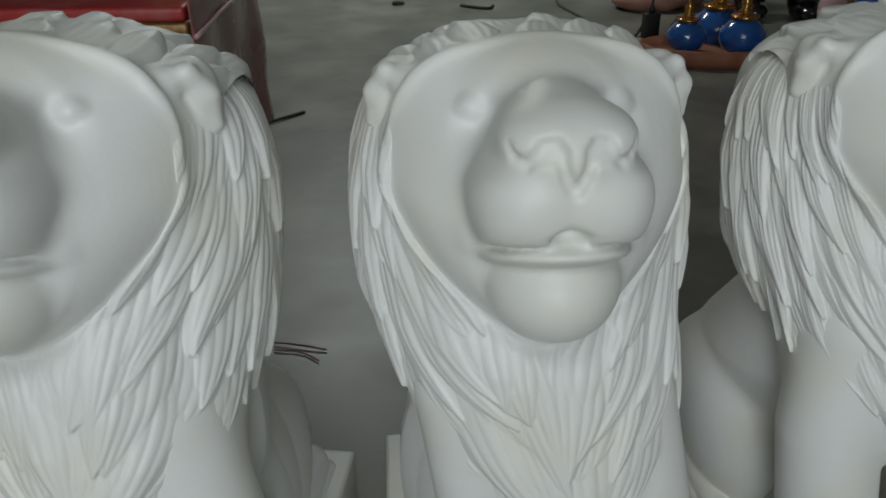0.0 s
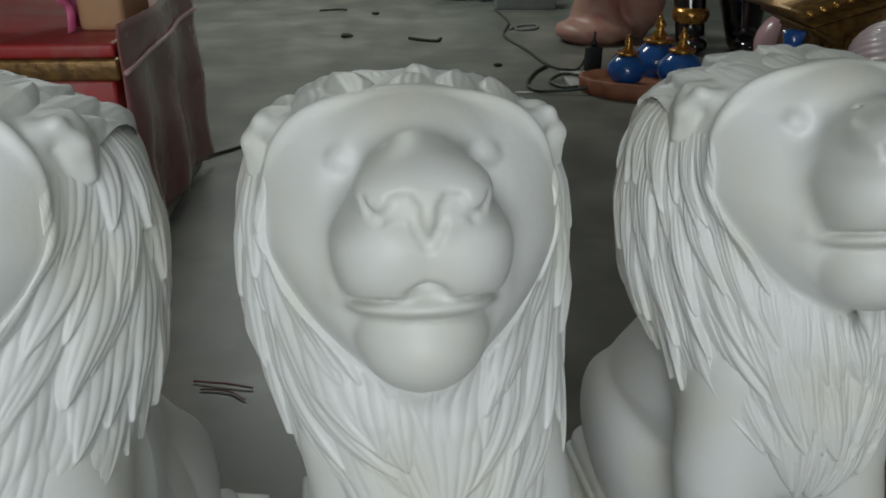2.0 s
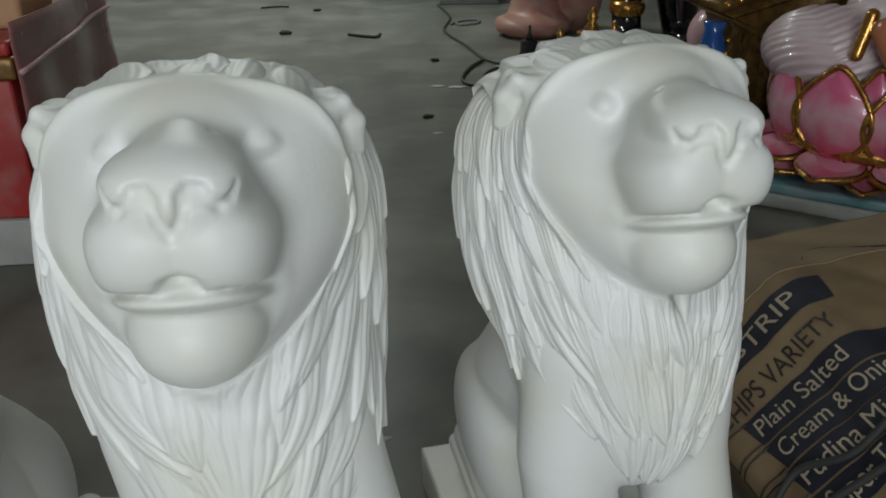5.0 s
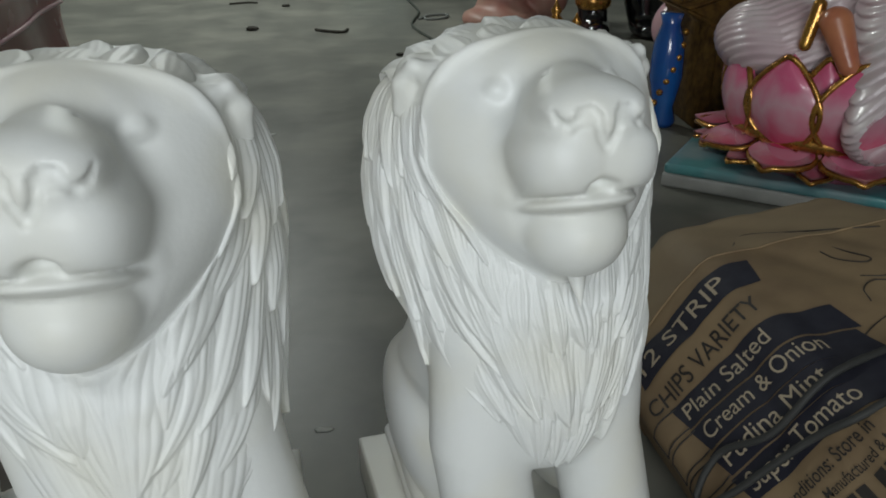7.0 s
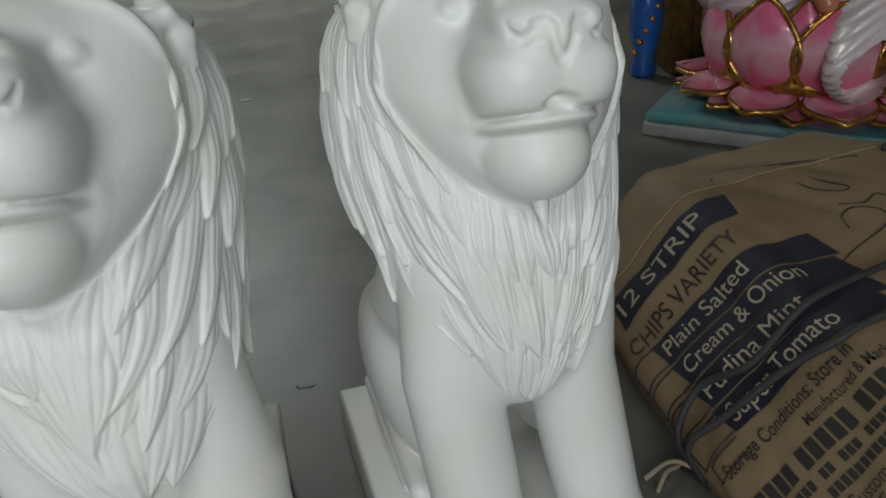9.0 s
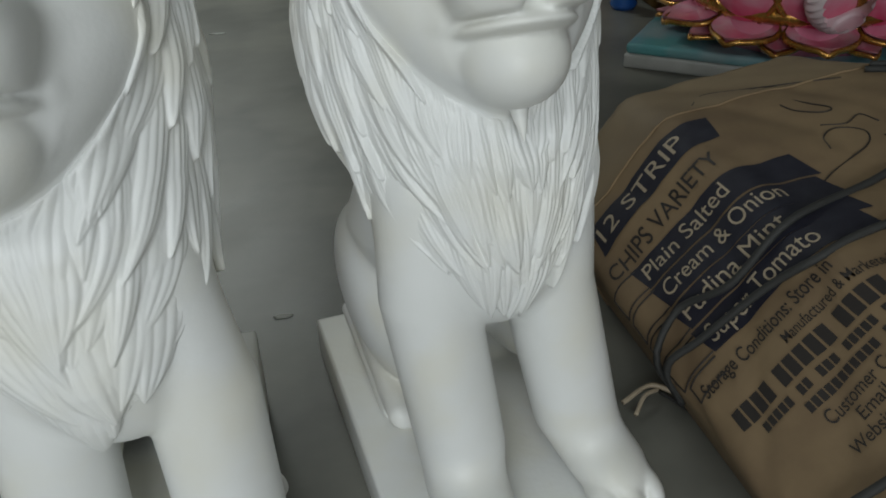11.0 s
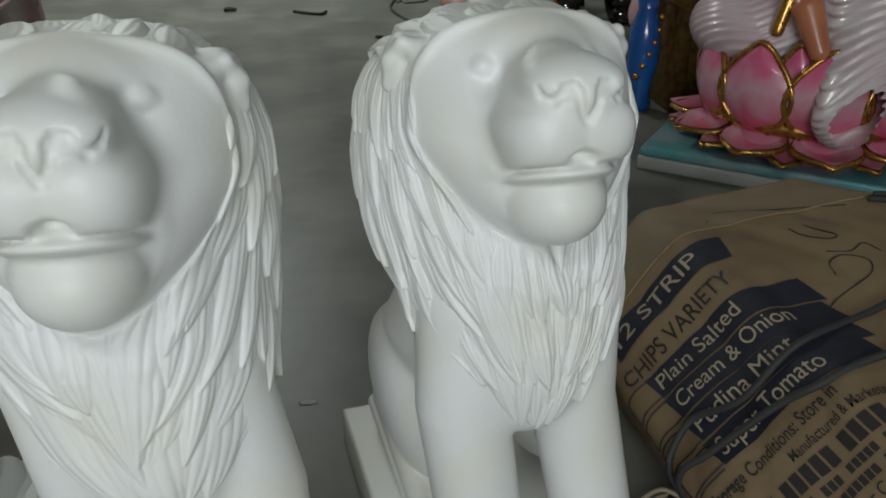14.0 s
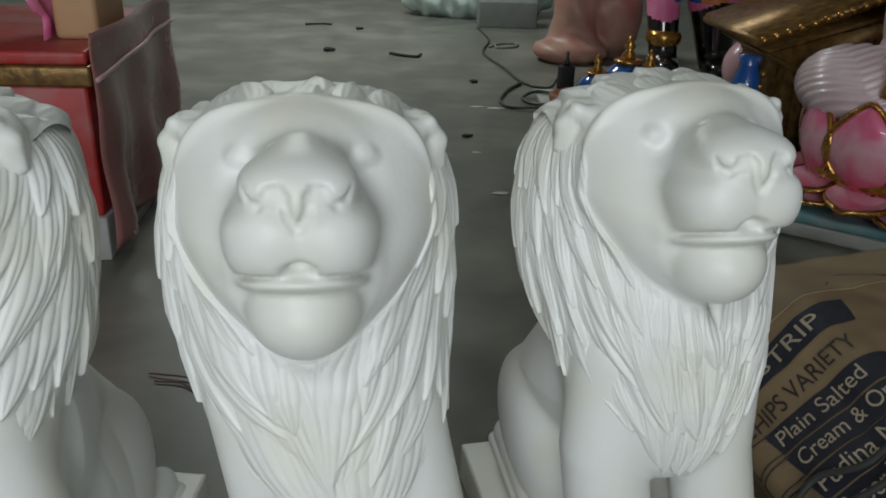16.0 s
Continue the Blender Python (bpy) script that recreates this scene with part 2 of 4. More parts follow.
def front(field, x, z):
    """Where a line from the front meets a form."""
    y = np.linspace(-0.09, 0.09, 361)
    d = field(np.stack([0 * y + x, y, 0 * y + z], -1))
    return float(y[int(np.argmax(d < 0))])


# curl of the nostril, from the cleft up, over and out under the wing
CURL = [(0.0008, 0.7520, 0.0036), (0.0065, 0.7610, 0.0028), (0.0092, 0.7700, 0.0028), (0.0100, 0.7790, 0.0036), (0.0150, 0.7840, 0.0042), (0.0220, 0.7825, 0.0042), (0.0265, 0.7745, 0.0034), (0.0330, 0.7690, 0.0032), (0.0405, 0.7720, 0.0028), (0.0440, 0.7800, 0.0016)]
CURL = [((x, front(muzzle, x, z), z), r) for x, z, r in CURL]
NOSTRIL = [(a[0], b[0], a[1], b[1]) for a, b in zip(CURL, CURL[1:])]
hollow = (0.0165, front(muzzle, 0.0165, 0.7765) - 0.001, 0.7765)
NOSTRIL.append((hollow, (0.0195, hollow[1] + 0.001, 0.7760), 0.0055, 0.0050))


def lion_core(p):
    m = mirror(p)
    x, y, z = p[..., 0], p[..., 1], p[..., 2]
    mane = mane_hull(p)
    # crisp rim round the face
    face_in, rim_y = face_rim(x, z)
    ring = np.sqrt(((face_in - 1.01) * 0.112) ** 2 + (y - rim_y - 0.007 * np.clip((0.785 - z) / 0.03, 0, 1)) ** 2) - 0.0022
    mane = smin(mane, ring, 0.008)
    # face: a shallow dome within the rim
    high = np.clip((z - 0.71) / 0.07, 0, 1)
    face = smax(smax(0.85 * (rim_y + 0.002 - (0.052 - 0.010 * high) * (1 - face_in ** (4 - 2.2 * high)) - y), (face_in - 1.005) * 0.10, 0.003), y - 0.20, 0.01)
    face = smin(face, ellipsoid(p, (0, 0.094, 0.650), (0.058, 0.074, 0.045)), 0.03)
    face = smin(face, ellipsoid(p, (0, 0.092, 0.785), (0.050, 0.040, 0.034)), 0.030)
    # eyes: a soft ball in a shallow hollow
    face = smax(face, -ellipsoid(m, (0.054, 0.0475, 0.7725), (0.026, 0.022, 0.0190)), 0.016)
    face = smin(face, ellipsoid(m, (0.0555, 0.0775, 0.7735), (0.0140, 0.0120, 0.0120)), 0.006)
    # muzzle
    t = p.copy()
    t[..., 2] = z + 0.36 * (y + 0.04)
    muz = muzzle(p)
    for a, b, ra, rb in NOSTRIL:
        muz = smax(muz, -capsule(m, a, b, ra, rb), 0.004)
    face = smin(face, muz, 0.016)
    face = smax(face, -capsule(p, (-0.026, 0.036, 0.7965), (0.026, 0.036, 0.7965), 0.0015, 0.0015), 0.004)
    # mouth: a line falling to the corners, a lip like a band, the chin
    face = smax(face, -ellipsoid(p, (0, -0.050, 0.713), (0.014, 0.022, 0.0085)), 0.007)
    lip = ellipsoid(t, (0, 0.024, 0.6985), (0.060, 0.071, 0.0140))
    chin = ellipsoid(p, (0, 0.020, 0.654), (0.054, 0.064, 0.049))
    chin = smin(chin, lip, 0.005)
    face = smin(face, chin, 0.006)
    # knot at the corner of the mouth, and the fold that falls from it
    face = smin(face, ellipsoid(m, (0.0640, 0.026, 0.6880), (0.0060, 0.0100, 0.0090)), 0.009)
    face = smin(face, capsule(m, (0.0660, 0.028, 0.682), (0.0500, 0.016, 0.640), 0.0030, 0.0020), 0.010)
    d = smin(mane, face, 0.005)
    # ears: a folded lobe
    ear = ellipsoid(m, (0.116, 0.160, 0.764), (0.023, 0.026, 0.032))
    arch = ((0.136, 0.155, 0.742), (0.135, 0.150, 0.768), (0.123, 0.140, 0.788), (0.109, 0.132, 0.783), (0.105, 0.122, 0.755))
    for a, b in zip(arch, arch[1:]):
        ear = smin(ear, capsule(m, a, b, 0.0056, 0.0056), 0.010)
    ear = smax(ear, -capsule(m, (0.122, 0.132, 0.768), (0.129, 0.138, 0.738), 0.0075, 0.0070), 0.005)
    d = smin(d, ear, 0.014)
    # trunk, haunches, hind feet
    body = capsule(p, (0, 0.200, 0.440), (0, 0.350, 0.240), 0.112, 0.125)
    body = smin(body, ellipsoid(m, (0.088, 0.310, 0.225), (0.062, 0.130, 0.140)), 0.015)
    body = smin(body, capsule(m, (0.112, 0.440, 0.128), (0.126, 0.200, 0.094), 0.030, 0.022), 0.008)
    body = smin(body, capsule(m, (0.136, 0.455, 0.108), (0.141, 0.225, 0.084), 0.015, 0.012), 0.004)
    body = smin(body, capsule(m, (0.100, 0.400, 0.150), (0.106, 0.205, 0.104), 0.020, 0.014), 0.004)
    d = smin(d, body, 0.02)
    # fore legs and paws
    leg = capsule(m, (0.066, 0.084, 0.500), (0.078, 0.062, 0.160), 0.057, 0.055)
    paw = ellipsoid(m, (0.090, 0.020, 0.112), (0.050, 0.080, 0.038))
    for k in (-1, 0, 1):
        paw = smin(paw, ellipsoid(m, (0.091 + 0.030 * k, -0.045 + 0.012 * abs(k), 0.098), (0.018, 0.036, 0.026)), 0.005)
    leg = smin(leg, paw, 0.03)
    d = smin(d, leg, 0.010)
    return d


CORE = surface_net(lion_core, (-0.18, -0.10, 0.055), (0.18, 0.50, 0.86), 0.003)


def on_mane(origin, way, shape):
    """Where rays from inside the mane leave its hull; found on a coarse mesh of rays and filled in between."""
    n, m = shape
    i, j = np.unique(np.r_[0 : n : 4, n - 1]), np.unique(np.r_[0 : m : 4, m - 1])
    pick = (i[:, None] * m + j[None, :]).ravel()
    o, d = origin[pick], way[pick]
    low = np.full(len(pick), 0.02, np.float32)
    for r in np.linspace(0.03, 0.26, 93, dtype=np.float32):
        within = mane_hull((o + d * r).astype(np.float32)) < 0
        low = np.where(within, r, low)
    high = low + 0.0025
    for _ in range(7):
        mid = (low + high) / 2
        within = mane_hull((o + d * mid[:, None]).astype(np.float32)) < 0
        low, high = np.where(within, mid, low), np.where(within, high, mid)
    r = low.reshape(len(i), len(j))
    r = np.stack([np.interp(np.arange(m), j, row) for row in r])
    r = np.stack([np.interp(np.arange(n), i, column) for column in r.T], 1)
    return origin + way * r.reshape(-1, 1).astype(np.float32)


ROUND = np.linspace(-1.95, 1.95, 720)
TALL = np.linspace(0.330, 0.785, 350)
SIDE = np.linspace(-0.112, 0.112, 200)
BACK = np.linspace(0.072, 0.300, 180)
RP, RZ = np.meshgrid(ROUND, TALL, indexing="ij")
TX, TY = np.meshgrid(SIDE, BACK, indexing="ij")
ROUND_WAY = np.stack([np.sin(RP), -np.cos(RP), 0 * RP], -1).reshape(-1, 3).astype(np.float32)
ROUND_BASE = on_mane(np.stack([0 * RP, 0 * RP + 0.18, RZ], -1).reshape(-1, 3).astype(np.float32), ROUND_WAY, RP.shape)
TOP_WAY = np.stack([0.25 * TX / 0.12, 0 * TX, 1 + 0 * TX], -1).reshape(-1, 3)
TOP_WAY = (TOP_WAY / np.sqrt((TOP_WAY ** 2).sum(-1, keepdims=True))).astype(np.float32)
TOP_BASE = on_mane(np.stack([TX, TY, 0 * TX + 0.66], -1).reshape(-1, 3).astype(np.float32), TOP_WAY, TX.shape)


def carve_lock(relief, u, w, root, length, centre, width, rise, ridges, depth, blunt, rnd, base=0.0):
    """Lays one carved lock into a relief: u across, w down the lock, both in metres; a combed blade with a free tip."""
    i0, i1 = np.searchsorted(w, [root, root + length])
    if i1 - i0 < 3:
        return
    s = ((w[i0:i1] - root) / length)[None, :]
    mid = centre(s)
    slope = np.gradient(mid[0], w[i0:i1])[None, :]
    half = width * np.minimum(1, 0.45 + 1.5 * s) * np.maximum(1 - s ** blunt, 0) ** 0.8 * np.sqrt(1 + slope ** 2) + 1e-5
    reach = float(half.max())
    j0, j1 = np.searchsorted(u, [float(mid.min()) - reach, float(mid.max()) + reach])
    if j1 - j0 < 2:
        return
    v = (u[j0:j1, None] - mid) / half
    inside = np.abs(v) < 1
    c = np.clip(np.abs(v), 0, 1)
    shift = rnd.uniform(-1.5, 1.5)
    h = base + rise * np.minimum(1, 0.12 + s / 0.7) * (1 - c ** 2.4) ** 0.55
    comb = np.abs(np.sin(math.pi * 0.5 * ridges * v + shift + 0.8 * s * rnd.uniform(-1, 1))) ** 0.75 - 0.8 + 0.35 * np.cos(math.pi * ridges * 0.31 * v + 2 * shift)
    h = h + depth * comb * np.minimum(1, 3 * s + 0.25)
    part_of = relief[j0:j1, i0:i1]
    part_of[...] = np.where(inside, np.maximum(part_of, h), part_of)


def soften(h, times):
    for _ in range(times):
        g = np.pad(h, 1, mode="edge")
        h = (4 * h + g[:-2, 1:-1] + g[2:, 1:-1] + g[1:-1, :-2] + g[1:-1, 2:]) / 8
    return h


def sheet_of(base, way, relief):
    n, m = relief.shape
    k = np.arange(n * m).reshape(n, m)
    quads = np.stack([k[:-1, :-1], k[1:, :-1], k[1:, 1:], k[:-1, 1:]], -1).reshape(-1, 4)
    return base + way * relief.reshape(-1, 1), quads


def hem(phi):
    """Height at which the mane ends, round the body."""
    f = min(abs(phi), 1.9)
    return 0.345 + 0.110 * min(1, f / 0.95) ** 0.9 + 0.03 * max(0, f - 1.0)


def build_lion(name, x, y, lift, turn, plinth, label, seed, fine, lean, lean_from, lean_to, squeeze):
    rnd = random.Random(seed)
    # lower rim of the face, as height over the angle round the neck
    turnings, heights = [], []
    for k in range(30):
        q = math.pi / 2 * k / 29
        rx, rz = 0.125 * math.sin(q) ** (2 / JAW), 0.705 - 0.115 * math.cos(q) ** (2 / JAW)
        ry = 0.074 + 1.9 * rx * rx - (0.75 - rz) * 0.36
        turnings.append(math.atan2(rx, 0.18 - ry))
        heights.append(rz)

    def rim(f):
        return np.where(f < turnings[-1], np.interp(f, turnings, heights), np.minimum(0.775, 0.705 + (f - turnings[-1]) * 0.9))

    reach = 0.155
    u, w = ROUND * reach, -TALL[::-1]
    relief = np.full((len(u), len(w)), -0.008)
    step, wide = (0.115, 0.0165) if fine else (0.170, 0.0250)
    rise, ridges, depth = (0.0105, 7.0, 0.0018) if fine else (0.0095, 4.6, 0.0014)
    rows = 6
    for r in range(rows):
        for k in range(int(4.5 / step)):
            phi = -2.25 + step * (k + 0.5 * (r % 2)) + rnd.uniform(-0.35, 0.35) * step
            f = abs(phi)
            top, low = float(rim(f)), hem(phi)
            size = (0.150 if fine else 0.125) * rnd.uniform(0.75, 1.3)
            if r == rows - 1:
                z0 = top
                size *= rnd.uniform(0.7, 1.05)
            else:
                tip = low + (top - low) * 0.80 * r / (rows - 1) + rnd.uniform(-0.016, 0.016)
                z0 = min(top, tip + size)
                size = z0 - tip
            size = max(0.045, min(size, z0 - low + 0.012))
            draw = (0.58 if fine else 0.72) * (f if f < 1.05 else max(0.05, 1.05 - 0.9 * (f - 1.05))) * (1 if phi > 0 else -1) * min(1, size / 0.14)
            draw += rnd.uniform(-0.07, 0.07)
            bow = rnd.uniform(-0.14, 0.14) if fine else rnd.uniform(-0.26, 0.26)

            def centre(s, phi=phi, draw=draw, bow=bow):
                return (phi - draw * s * (0.4 + 0.6 * s) + bow * s * (1 - s)) * reach

            carve_lock(relief, u, w, -z0, size, centre, wide * rnd.uniform(0.75, 1.35), rise * rnd.uniform(0.45, 1.4), ridges * rnd.uniform(0.8, 1.2), depth, 2.6, rnd)
    relief = relief[:, ::-1]
    # combed ground between the locks; sunk inside the rim of the face
    low = np.array([hem(q) for q in ROUND])[:, None]
    ground = 0.0006 + 0.0008 * np.sin(RP * (95 if fine else 60) * (1 + 0.3 * (RZ - 0.5)) + 2 * np.sin(30 * RZ + 3 * RP))
    relief = np.where(RZ > low + 0.035, np.maximum(relief, ground), relief)
    relief = np.where(RZ > rim(np.abs(RP)) + 0.001, -0.010, relief)
    relief = soften(relief, 1 if fine else 2)
    mane = sheet_of(ROUND_BASE, ROUND_WAY, relief)
    # crest: tufts laid back over the crown
    crest = np.full(TX.shape, -0.002)
    for r in range(3):
        for k in range(9):
            x0 = -0.128 + 0.032 * k - (0.016 if r % 2 else 0) + rnd.uniform(-0.004, 0.004)
            y0 = 0.098 + 0.034 * (2 - r) + 1.9 * x0 * x0 + rnd.uniform(-0.005, 0.005)

            def centre(s, x0=x0, bend=rnd.uniform(-0.012, 0.012)):
                return x0 * (1 + 0.12 * s) + bend * s * s

            carve_lock(crest, SIDE, BACK, y0, rnd.uniform(0.07, 0.10), centre, 0.0160 * rnd.uniform(0.9, 1.15), 0.0105 * rnd.uniform(0.7, 1.3), 5.0, 0.0009, 4.0, rnd, 0.001)
    crest = np.where(TY < 0.102 + 1.9 * TX ** 2, -0.008, crest)
    crown = sheet_of(TOP_BASE, TOP_WAY, soften(crest, 2))
    v = np.concatenate([CORE[0], mane[0], crown[0]])
    quads = np.concatenate([CORE[1], mane[1] + len(CORE[0]), crown[1] + len(CORE[0]) + len(mane[0])])
    if fine:  # the combed lion has a small tip left under its chin
        ring = np.arange(12) * math.pi / 6
        cone = np.concatenate([np.stack([r * np.cos(ring), 0.002 - 0.010 * k + r * np.sin(ring), 0 * ring + 0.618 - 0.018 * k], 1) for k, r in enumerate((0.012, 0.007, 0.001))])
        k = np.arange(12)
        wrap = np.concatenate([np.stack([k + o, (k + 1) % 12 + o, (k + 1) % 12 + o + 12, k + o + 12], 1) for o in (0, 12)])[:, ::-1]
        quads = np.concatenate([quads, wrap + len(v)])
        v = np.concatenate([v, cone])
    # the fore part stands aslant under the head; the hind part is narrow
    fore = np.clip((0.30 - v[:, 1]) / 0.12, 0, 1) if squeeze else 1.0
    v[:, 0] += lean * np.clip(lean_from - v[:, 2], 0, lean_from - lean_to) * fore
    v[:, 0] *= 1 - squeeze * np.clip((v[:, 1] - 0.15) / 0.10, 0, 1) * np.clip((0.46 - v[:, 2]) / 0.10, 0, 1)
    # plinth
    bm = box(-0.146, 0.146, -0.105, 0.498, -lift, plinth - lift, 0.006)
    bm.verts.index_update()
    pv = np.array([c.co[:] for c in bm.verts])
    extra = [tuple(c.index + len(v) for c in f.verts) for f in bm.faces]
    bm.free()
    ob = mesh_ob(name, np.concatenate([v, pv]), quads.tolist() + extra, MARBLE)
    ob.matrix_world = pose(x, y, lift, 0, 0, turn)
    return tagged(ob, label, "statue", "row of lion statues")


# ---- structure ----
def slab(name, bm, mat, label):
    return tagged(part(name, bm, mat, smooth=False), label, name.split("_")[0], kind="structure")


slab("floor", box(-7, 7, -4, 9, -0.1, 0.0, 0), FLOOR, "grey-green polished concrete floor with dusty stains")
slab("wall_north", box(-7, 7, 9, 9.2, 0, 3.2, 0), WALL, "plain plastered far wall of the showroom")
# gap left in this unseen wall for the added front light
slab("wall_south", box(-7, -1.45, -4.2, -4, 0, 3.2, 0), WALL, "plain plastered wall beside the assumed front opening")
slab("wall_south", box(1.05, 7, -4.2, -4, 0, 3.2, 0), WALL, "plain plastered wall beside the assumed front opening")
slab("wall_south", box(-1.45, 1.05, -4.2, -4, 2.45, 3.2, 0), WALL, "plain plastered wall over the assumed front opening")
slab("wall_east", box(7, 7.2, -4, 9, 0, 3.2, 0), WALL, "plain plastered side wall")
slab("wall_west", box(-7.2, -7, -4, 9, 0, 3.2, 0), WALL, "plain plastered side wall")
slab("ceiling", box(-7, 7, -4, 9, 3.2, 3.3, 0), WALL, "plain pale plastered ceiling")

# ---- lions ----
build_lion("lion_statue", -0.350, 0.490, 0.018, -6, 0.13, "white marble seated lion with broad leafy mane locks", 11, 0, 0.18, 0.58, 0.36, 0.17)
build_lion("lion_statue", 0.075, 0.5255, 0.008, 4.5, 0.13, "white marble seated lion with yellowed nose and leafy mane", 12, 0, 0.18, 0.58, 0.36, 0.17)
build_lion("lion_statue", 0.500, 0.657, 0.0, 10, 0.075, "white marble seated lion with finely combed mane strands", 13, 1, 0.17, 0.37, 0.07, 0.0)

# ---- carton ----
def rounded(points, radius, steps=12):
    """A polyline with its corners rounded off."""
    line = [points[0]]
    for p, c, n in zip(points, points[1:], points[2:]):
        p, c, n = Vector(p), Vector(c), Vector(n)
        a, b = c + (p - c).normalized() * radius, c + (n - c).normalized() * radius
        line += [tuple(a * (1 - t) ** 2 + c * 2 * t * (1 - t) + b * t * t) for t in (k / steps for k in range(steps + 1))]
    return np.array(line + [points[-1]])


FOLD = 0.125  # from the start of the print up to the folded edge
ARC = rounded([(-0.235, 0.002), (-0.320, 0.150), (-0.172, 0.362), (0.20, 0.430), (0.32, 0.34), (0.33, 0.10), (0.29, 0.002)], 0.030)
ARC_L = np.r_[0, np.cumsum(np.hypot(*np.diff(ARC, axis=0).T))]
ARC_L = ARC_L - ARC_L[int(np.argmin(np.hypot(ARC[:, 0] + 0.172, ARC[:, 1] - 0.362)))] + FOLD


def carton_at(l, q, lift=0.0):
    """A place on the crumpled carton: l round its section from the widest line, q along it, lift off the board."""
    shrink = 1.0 if q < 1.165 else 1 - 0.75 * (q - 1.165)
    x, z = np.interp(l, ARC_L, ARC[:, 0]), np.interp(l, ARC_L, ARC[:, 1])
    e = 0.004
    nx, nz = -(np.interp(l + e, ARC_L, ARC[:, 1]) - np.interp(l - e, ARC_L, ARC[:, 1])), np.interp(l + e, ARC_L, ARC[:, 0]) - np.interp(l - e, ARC_L, ARC[:, 0])
    size = math.hypot(nx, nz) + 1e-9
    dent = 0.0025 * math.sin(31 * q + 9 * l) * math.sin(23 * l + 2) - 0.0035 * abs(math.sin(26 * l + 3.5 * math.sin(5 * q) + 0.6)) ** 8
    dent += -0.005 * abs(math.sin(4.2 * q + 1.9 * l + 0.6)) ** 24
    lift = lift + dent * min(1, max(0, (z - 0.02) / 0.05))
    return Vector((1.055 + 0.093 * (0.95 - q) + (x + nx / size * lift) * shrink, q, max(0.002, (z + nz / size * lift) * (1 if q < 1.165 else 1 - 0.55 * (q - 1.165)))))


def carton_patch(l0, l1, q0, q1, slope, lift, name, mat, parent, label="", cut=0.0):
    """A printed band on the carton."""
    bm = bmesh.new()
    n, m = max(2, int((l1 - l0) / 0.006)), max(1, int(abs(q1 - q0) / 0.012))
    rows = []
    for i in range(n + 1):
        l = l0 + (l1 - l0) * i / n
        rows.append([bm.verts.new(carton_at(l + cut * j / m, q0 + (q1 - q0) * j / m - slope * (l - l0), lift)) for j in range(m + 1)])
    for a, b in zip(rows, rows[1:]):
        for j in range(m):
            bm.faces.new((a[j], b[j], b[j + 1], a[j + 1]))
    return part(name, bm, mat, parent, label)


def carton_text(words, l0, l1, q0, tall, slope, mat, parent, heavy=0.0):
    """Words set round the carton from l0 to l1, standing on the line q0."""
    data = bpy.data.curves.new("lettering", "FONT")
    data.body, data.offset = words, heavy
    ob = new("lettering", data)
    bpy.context.view_layer.update()
    flat = bpy.data.meshes.new_from_object(ob.evaluated_get(bpy.context.evaluated_depsgraph_get()))
    bpy.data.objects.remove(ob)
    bm = bmesh.new()
    bm.from_mesh(flat)
    bpy.data.meshes.remove(flat)
    bmesh.ops.triangulate(bm, faces=bm.faces)
    xs, ys = [v.co.x for v in bm.verts], [v.co.y for v in bm.verts]
    wide = max(xs) - min(xs)
    for v in bm.verts:
        u = (v.co.x - min(xs)) / wide * (l1 - l0)
        v.co = carton_at(l0 + u, q0 + v.co.y * tall / 0.72 - slope * u, 0.0019)
    return part("lettering", bm, mat, parent, smooth=False)


carton = thing("carton", 0, 0, 0, 0, "crumpled brown cardboard carton with navy printed panels, tied with cord", "box")
bm = bmesh.new()
l_low, l_high = float(ARC_L[0]), float(ARC_L[-1])
rows = [[bm.verts.new(carton_at(l_low + (l_high - l_low) * i / 150, 0.22 + 0.945 * j / 90)) for j in range(91)] for i in range(151)]
for a, b in zip(rows, rows[1:]):
    for j in range(90):
        bm.faces.new((a[j], b[j], b[j + 1], a[j + 1]))
bm.faces.new([r[0] for r in rows])
part("body", bm, CARDBOARD, carton)
bm = bmesh.new()
rows = [[bm.verts.new(carton_at(l_low + (l_high - l_low) * i / 60, 1.165 + 0.20 * j / 14, 0.001)) for j in range(15)] for i in range(61)]
for a, b in zip(rows, rows[1:]):
    for j in range(14):
        bm.faces.new((a[j], b[j], b[j + 1], a[j + 1]))
bm.faces.new([r[-1] for r in rows])
part("end_flap", bm, CARTON_FLAP, carton, "paler folded cardboard end")
bm = tube([carton_at(l_low + (l_high - l_low) * k / 60, 1.166, 0.001) for k in range(61)], 0.0022, 6, 1)
part("fold_edge", bm, CARDBOARD, carton)

# printed bands, one under another along the carton
for l0, l1, q0, q1, slope, cut in ((-0.100, 0.168, 1.064, 1.130, 0.0, 0.012), (-0.075, 0.226, 0.930, 0.990, 0.09, -0.010), (-0.068, 0.225, 0.870, 0.926, 0.09, -0.010), (-0.066, 0.222, 0.812, 0.866, 0.07, -0.010), (-0.062, 0.213, 0.756, 0.808, 0.05, -0.010)):
    carton_patch(l0, l1, q0, q1, slope, 0.0011, "printed_band", NAVY, carton, "navy printed band", cut)
carton_text("12 STRIP", -0.083, 0.121, 1.080, 0.037, 0.0, PALE_INK, carton)
carton_text("CHIPS VARIETY", -0.113, 0.135, 0.998, 0.038, 0.0, INK, carton, 0.006)
carton_text("Plain Salted", -0.068, 0.107, 0.944, 0.035, 0.07, PALE_INK, carton)
carton_text("Cream & Onion", -0.060, 0.160, 0.882, 0.034, 0.05, PALE_INK, carton)
